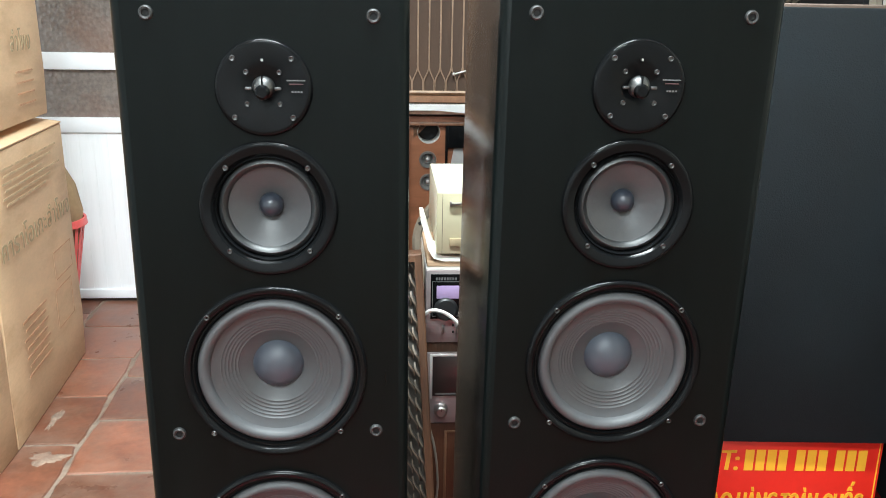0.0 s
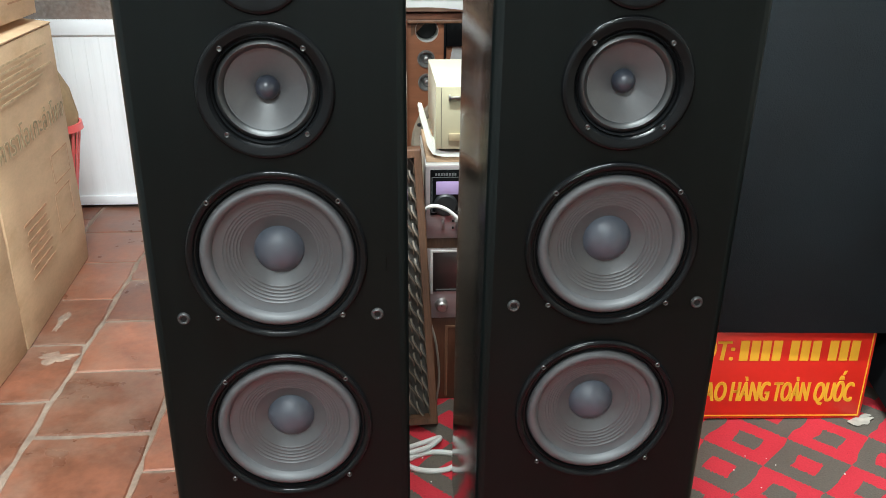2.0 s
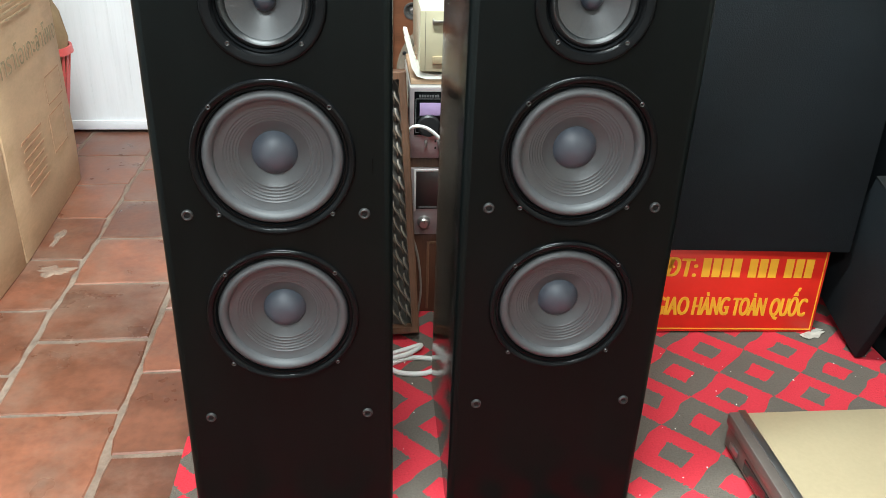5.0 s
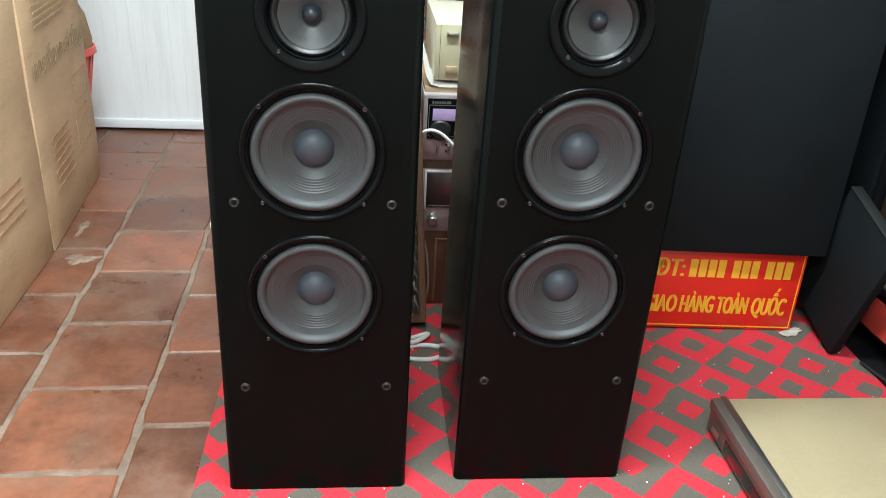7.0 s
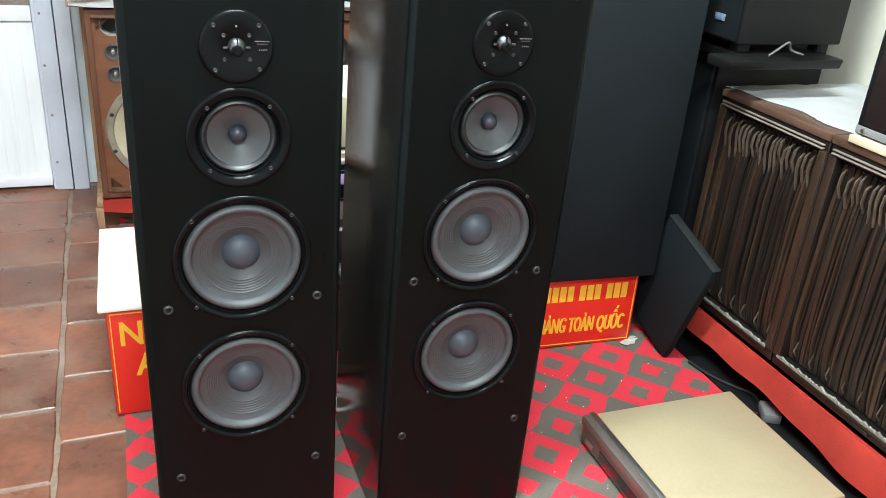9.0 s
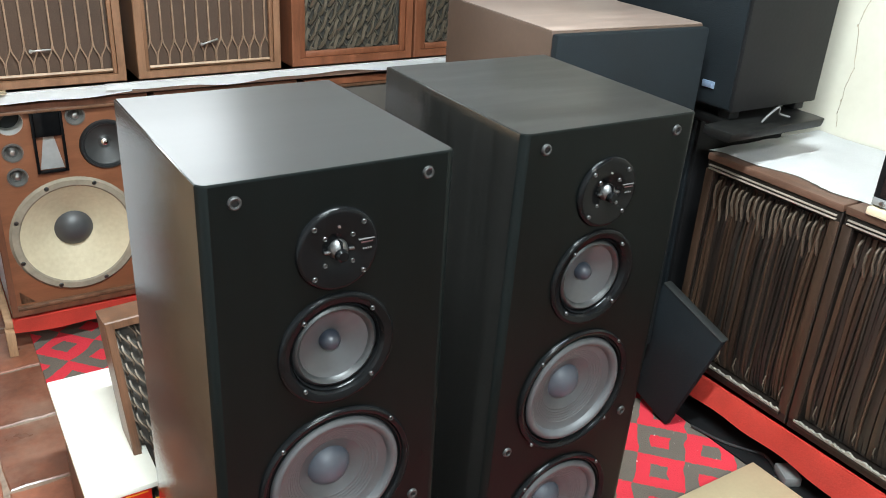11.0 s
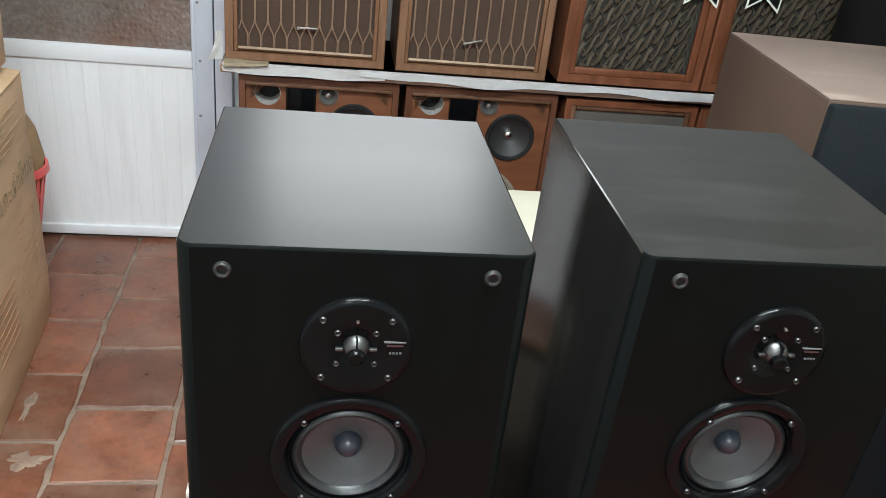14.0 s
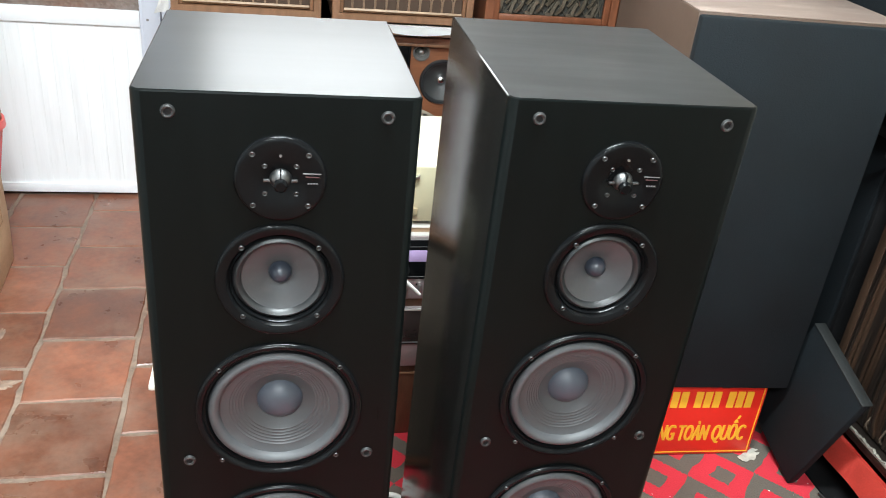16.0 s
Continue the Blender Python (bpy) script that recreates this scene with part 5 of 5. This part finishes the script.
# ---- gold component in front ----
def component():
    t = thing("disc_player", pose(-0.006, -0.003, 0.004), "champagne gold component with silver-brown front lying on the carpet", "hi-fi component")
    part("cover", bx(0.722, 1.142, 0.935, 1.362, 0.012, 0.088, 0.004), GOLD_PANEL, t)
    part("front_panel", join(bx(0.684, 0.7215, 0.93, 1.366, 0.060, 0.089, 0.006), bx(0.690, 0.7215, 0.932, 1.364, 0.008, 0.0598, 0.003)), BEZEL, t, "silver-brown front panel")
    part("trim_strip", bx(0.7055, 0.7212, 0.93, 1.366, 0.0892, 0.0905, 0.0004), SILVER, t)
    part("display_window", bx(0.6875, 0.6898, 1.02, 1.27, 0.018, 0.046, 0.0005), DARK_GLASS, t, "dark display window")
    part("button", bx(0.686, 0.6898, 1.30, 1.335, 0.022, 0.036, 0.001), SILVER, t)
    for x in (0.76, 1.1):
        for y in (0.98, 1.32):
            part("foot", moved(lathe([(0, 0.012), (0.018, 0.012), (0.02, 0.0)], 20), pose(x, y, 0.012, 90, 0, 0)), MATT_BLACK, t)


component()
ad = solo("power_adapter", moved(bx(-0.036, 0.036, -0.025, 0.025, 0, 0.03, 0.006), pose(1.262, 1.325, 0.006, 0, 0, 62)), surface("mid_grey_plastic", (0.12, 0.12, 0.118), 0.5, vary=0.15), "grey power adapter on the floor by a bench", "adapter")
solo("black_cable", tube(smooth_path([(1.20, 1.62, 0.012), (1.215, 1.55, 0.012), (1.235, 1.50, 0.012), (1.262, 1.46, 0.011), (1.285, 1.42, 0.012), (1.262, 1.362, 0.014)]), 0.004), BLACK_CABLE, "thin black cable on the floor by a bench", "cable")
solo("black_cable", tube(smooth_path([(1.235, 1.34, 0.012), (1.20, 1.36, 0.010), (1.175, 1.34, 0.010), (1.19, 1.30, 0.010), (1.22, 1.29, 0.010)]), 0.003), BLACK_CABLE, "loop of thin black cable on the carpet", "cable")


# ---- cartons and basket ----
def carton(m, w, d, h, label, flaps=True, lift=2.5):
    """Stands on z = 0; its printed face is the local +x side at x = 0; depth runs to -x, width along y."""
    t = thing("cardboard_box", m, label, "box", "stacked cartons")
    bm = bx(-d, 0, 0, w, 0, h, 0.004)
    bmesh.ops.subdivide_edges(bm, edges=[e for e in bm.edges if e.calc_length() > 0.1], cuts=4, use_grid_fill=True)
    for v in bm.verts:
        q = noise.noise(Vector((v.co.y * 4, v.co.z * 4, v.co.x * 4 + w * 9)))
        if 0.05 < v.co.z < h - 0.05:
            v.co.x += 0.006 * q
    part("body", bm, CARDBOARD, t)
    if flaps:
        part("tape", bx(-d * 0.55, -d * 0.45, 0.004, w - 0.004, h - 0.0005, h + 0.0008, 0), surface("packing_tape", (0.42, 0.27, 0.13), 0.25), t)
        part("flap", moved(bx(-0.22, 0.002, 0.004, w - 0.004, 0, 0.005, 0.001), pose(0, 0, h + 0.0015, 0, lift, 0)), CARDBOARD, t, "loose top flap")
    return t


upright = lambda x, y, z: pose(x, y, z, 90, 0, 90)
c1 = carton(pose(-1.012, 2.243, 0.0, 0, 0, 4.1), 0.66, 0.50, 0.785, "brown carton with faded print standing on the tiles", True, 8.5)
part("print", lettering("คาราโอเกะลำโพง", 0.082, upright(0.0065, 0.045, 0.508), 0.0, 0.0, 0.0003, wide=0.585), CARD_INK, c1, "faded dark lettering")
part("faded_print", bars([(0.10 + 0.02 * (i % 2), 0.735 - 0.019 * i, 0.46 - 0.07 * (i % 3), 0.006) for i in range(6)], upright(0.0065, 0.0, 0)), CARD_FAINT, c1)
part("faded_print", bars([(0.12 + 0.015 * (i % 2), 0.31 - 0.026 * i, 0.20 - 0.03 * (i % 2), 0.007) for i in range(7)], upright(0.0065, 0.0, 0)), CARD_RED, c1)
for y0, z0, wd, hh in ((0.43, 0.335, 0.17, 0.085), (0.41, 0.185, 0.16, 0.12)):
    part("outline_print", join(*[bx(0.0065, 0.0070, *c, 0) for c in ((y0, y0 + wd, z0, z0 + 0.004), (y0, y0 + wd, z0 + hh, z0 + hh + 0.004), (y0, y0 + 0.004, z0 + 0.004, z0 + hh), (y0 + wd - 0.004, y0 + wd, z0 + 0.004, z0 + hh))]), CARD_RED, c1, "faded red outline drawing")
c2 = carton(pose(-1.004, 1.31, 0.0, 0, 0, 0.5), 0.926, 0.50, 0.775, "wide brown carton on the tile floor beside another")
part("faded_print", bars([(0.5, 0.30 - 0.03 * i, 0.22, 0.006) for i in range(4)], upright(0.0035, 0.05, 0)), CARD_RED, c2)
c3 = carton(pose(-1.036, 2.20, 0.820, 0, 0, 4.0), 0.675, 0.48, 0.62, "brown carton stacked on a lower carton")
part("print", lettering("ลำโพง", 0.075, upright(0.0065, 0.40, 0.20), 0.15, 0.0, 0.0003, 0.9), CARD_INK, c3, "faded dark lettering")
part("faded_print", bars([(0.42, 0.14 - 0.03 * i, 0.14, 0.005) for i in range(4)], upright(0.0065, 0, 0)), CARD_RED, c3)
carton(pose(-1.025, 1.28, 0.790), 0.80, 0.48, 0.60, "brown carton stacked on a wide carton", False)


def basket():
    t = thing("plastic_basket", pose(-1.195, 3.08, 0.0), "tall pink plastic basket with slots holding a paper bag", "basket")
    rad = lambda z: 0.036 + 0.074 * z / 0.42
    part("rim", moved(lathe([(0.106, 0.0), (0.107, 0.024), (0.115, 0.024), (0.118, 0.0)], 36), pose(0, 0, 0.405, 270, 0, 0)), PINK_PLASTIC, t)
    for i in range(26):
        an = 2 * math.pi * i / 26
        bm = bx(-0.007, 0.007, -0.0015, 0.0015, 0.0, 0.41, 0.0008, 1)
        for v in bm.verts:
            v.co.y -= rad(v.co.z) - 0.001
        part("slat", moved(bm, pose(0, 0, 0, 0, 0, math.degrees(an))), PINK_PLASTIC, t)
    for z in (0.0, 0.08, 0.16, 0.24, 0.32):
        r = rad(z)
        part("hoop", moved(lathe([(r - 0.003, 0.0), (r - 0.003, 0.014), (r + 0.001, 0.014), (r + 0.001, 0.0)], 36), pose(0, 0, z + 0.004, 270, 0, 0)), PINK_PLASTIC, t)
    part("bottom", moved(lathe([(0, 0.0), (0.035, 0.0), (0.035, 0.004)], 30), pose(0, 0, 0.006, 270, 0, 0)), PINK_PLASTIC, t)
    bag = lathe([(0.0, 0.62), (0.05, 0.61), (0.085, 0.55), (0.098, 0.45), (0.078, 0.30), (0.028, 0.012)], 24)
    for v in bag.verts:
        if v.co.y < -0.43:
            v.co += 0.022 * noise.noise_vector(v.co * 22)
    tagged(new("paper_bag", mesh_of("paper_bag", moved(bag, pose(-1.195, 3.08, 0.0, 270, 0, 0)), BROWN_PAPER)), "crumpled brown paper bag standing in a pink basket", "bag")


basket()


# ---- litter and wear ----
def mortar_patch(x, y, rx, ry, seed):
    """A thin uneven smear, thickest in the middle."""
    rng = random.Random(seed)
    bm = bmesh.new()
    ph = [rng.uniform(0, 6.28) for _ in range(4)]
    rings = []
    for f, z in ((1.0, 0.0002), (0.8, 0.0018), (0.4, 0.003)):
        ring = []
        for i in range(40):
            a = 2 * math.pi * i / 40
            r = f * (1 + 0.22 * math.sin(3 * a + ph[0]) + 0.16 * math.sin(5 * a + ph[1]) + 0.12 * math.sin(9 * a + ph[2]) + 0.08 * math.sin(15 * a + ph[3]))
            ring.append(bm.verts.new((rx * r * math.cos(a), ry * r * math.sin(a), z + 0.0008 * rng.random() * (f < 1))))
        rings.append(ring)
    for a, c in zip(rings, rings[1:]):
        for i in range(40):
            bm.faces.new((a[i], a[(i + 1) % 40], c[(i + 1) % 40], c[i]))
    bm.faces.new(rings[-1])
    ob = solo("mortar_patch", bm, MORTAR_PALE, "thin patch of dried pale mortar on the tiles", "mortar", "dried mortar patches")
    ob.matrix_world = pose(x, y, -0.0005)
    return ob


MORTAR_PALE = surface("dried_mortar", (0.25, 0.175, 0.13), 0.9, vary=0.4, scale=20, fine=120, bump=0.5, dirt=(0.24, 0.13, 0.09), dirt_scale=22, dirt_amount=0.7)
mortar_patch(-0.925, 2.20, 0.045, 0.03, 1)
mortar_patch(-0.985, 2.42, 0.012, 0.06, 2)


def crumbs():
    rng = random.Random(11)
    bm = bmesh.new()
    for i in range(190):
        x, y = rng.uniform(-0.35, 1.2), rng.uniform(0.5, 1.72)
        s = rng.uniform(0.0007, 0.0022)
        bmesh.ops.create_icosphere(bm, subdivisions=0 if s < 0.002 else 1, radius=s, matrix=Matrix.Translation((x, y, 0.0045)) @ Matrix.Diagonal((1, rng.uniform(0.6, 1.6), 0.5, 1)))
    tagged(new("paper_crumbs", mesh_of("paper_crumbs", bm, WHITE_CARD)), "tiny white crumbs of paper scattered on the carpet", "litter", kind="stuff")
    bm = bmesh.new()
    edge = [(0.030 * (1 + 0.35 * math.sin(3 * a + 1) + 0.18 * math.sin(7 * a)) * math.cos(a), 0.014 * (1 + 0.3 * math.sin(5 * a)) * math.sin(a)) for a in [2 * math.pi * k / 26 for k in range(26)]]
    bm.faces.new([bm.verts.new((x, y, 0.002 + 0.003 * abs(math.sin(40 * x)))) for x, y in edge])
    bmesh.ops.triangulate(bm, faces=bm.faces[:])
    bmesh.ops.solidify(bm, geom=bm.faces[:], thickness=0.0015)
    tagged(new("torn_paper", mesh_of("torn_paper", moved(bm, pose(1.078, 1.770, 0.0045, 0, 0, 12)), PAPER_GREY)), "torn scrap of pale paper by a red sign", "paper")


crumbs()


CRACK_BROWN = surface("cracked_plaster_brown", (0.36, 0.30, 0.22), 0.9, vary=0.4, scale=40, bump=0.4)


def wall_crack():
    rng = random.Random(4)
    pts = [(1.7497, 1.750 + 0.008 * math.sin(0.55 * i) + 0.005 * rng.uniform(-1, 1) + 0.0012 * max(0, i - 22), 0.845 + 0.02 * i) for i in range(60)]
    chips = [moved(lathe([(0, 0.001), (0.0024, 0.0008), (0.0034, 0.0)], 7), pose(1.7499, pts[k][1] + 0.002, pts[k][2], 0, 0, -90) @ Matrix.Diagonal((0.6, 1, 1.5, 1))) for k in (4, 15, 17, 31, 44)]
    setting("wall_crack", join(tube(pts, 0.0011, 5), *chips), CRACK_BROWN, "hairline crack in the plaster", "crack")


wall_crack()


# ---- floor tiles ----
def floor_tiles():
    rng = random.Random(21)
    floor = bpy.data.objects["floor"]
    px, py = 0.277, 0.289
    meshes = []
    for k in range(6):
        bm = bmesh.new()
        a, c = px / 2 - 0.0052, py / 2 - 0.0052
        rim = []
        for ax, ay, bx_, by in ((-a, -c, a, -c), (a, -c, a, c), (a, c, -a, c), (-a, c, -a, -c)):
            rim += [(ax + (bx_ - ax) * q / 6, ay + (by - ay) * q / 6) for q in range(6)]
        rim = [(x + rng.uniform(-0.0034, 0.0030) - 0.004 * (abs(abs(x) - a) < 0.001 and abs(abs(y) - c) < 0.001) * (1 if x > 0 else -1), y + rng.uniform(-0.0028, 0.0028)) for x, y in rim]
        low, mid, top = [[bm.verts.new((x * f, y * f, z)) for x, y in rim] for f, z in ((1.0, -0.012), (1.0, -0.003), (0.972, 0.0))]
        for p, q in ((low, mid), (mid, top)):
            for i in range(24):
                bm.faces.new((p[i], p[(i + 1) % 24], q[(i + 1) % 24], q[i]))
        bm.faces.new(top)
        meshes.append(mesh_of("tile", bm, TERRACOTTA))
    for c in range(-9, 8):
        x = -0.577 + px * 0.5 - px * c
        for r in range(-13, 9):
            y = 1.255 + py * (r + 0.5) + (0.0 if c % 2 else 0.149)
            if y > 3.55 or y < -2.06 or (c < 0 and y > 0.32) or x > 1.62:
                continue
            ob = new("tile", meshes[rng.randrange(6)])
            ob.parent = floor
            ob.matrix_world = pose(x - 0.018 * (y - 1.6) + rng.uniform(-0.002, 0.002), y + rng.uniform(-0.002, 0.002), rng.uniform(-0.0015, 0.0), rng.uniform(-0.2, 0.2), rng.uniform(-0.2, 0.2), rng.choice((0, 180)) + 1.0 + rng.uniform(-0.5, 0.5))


floor_tiles()
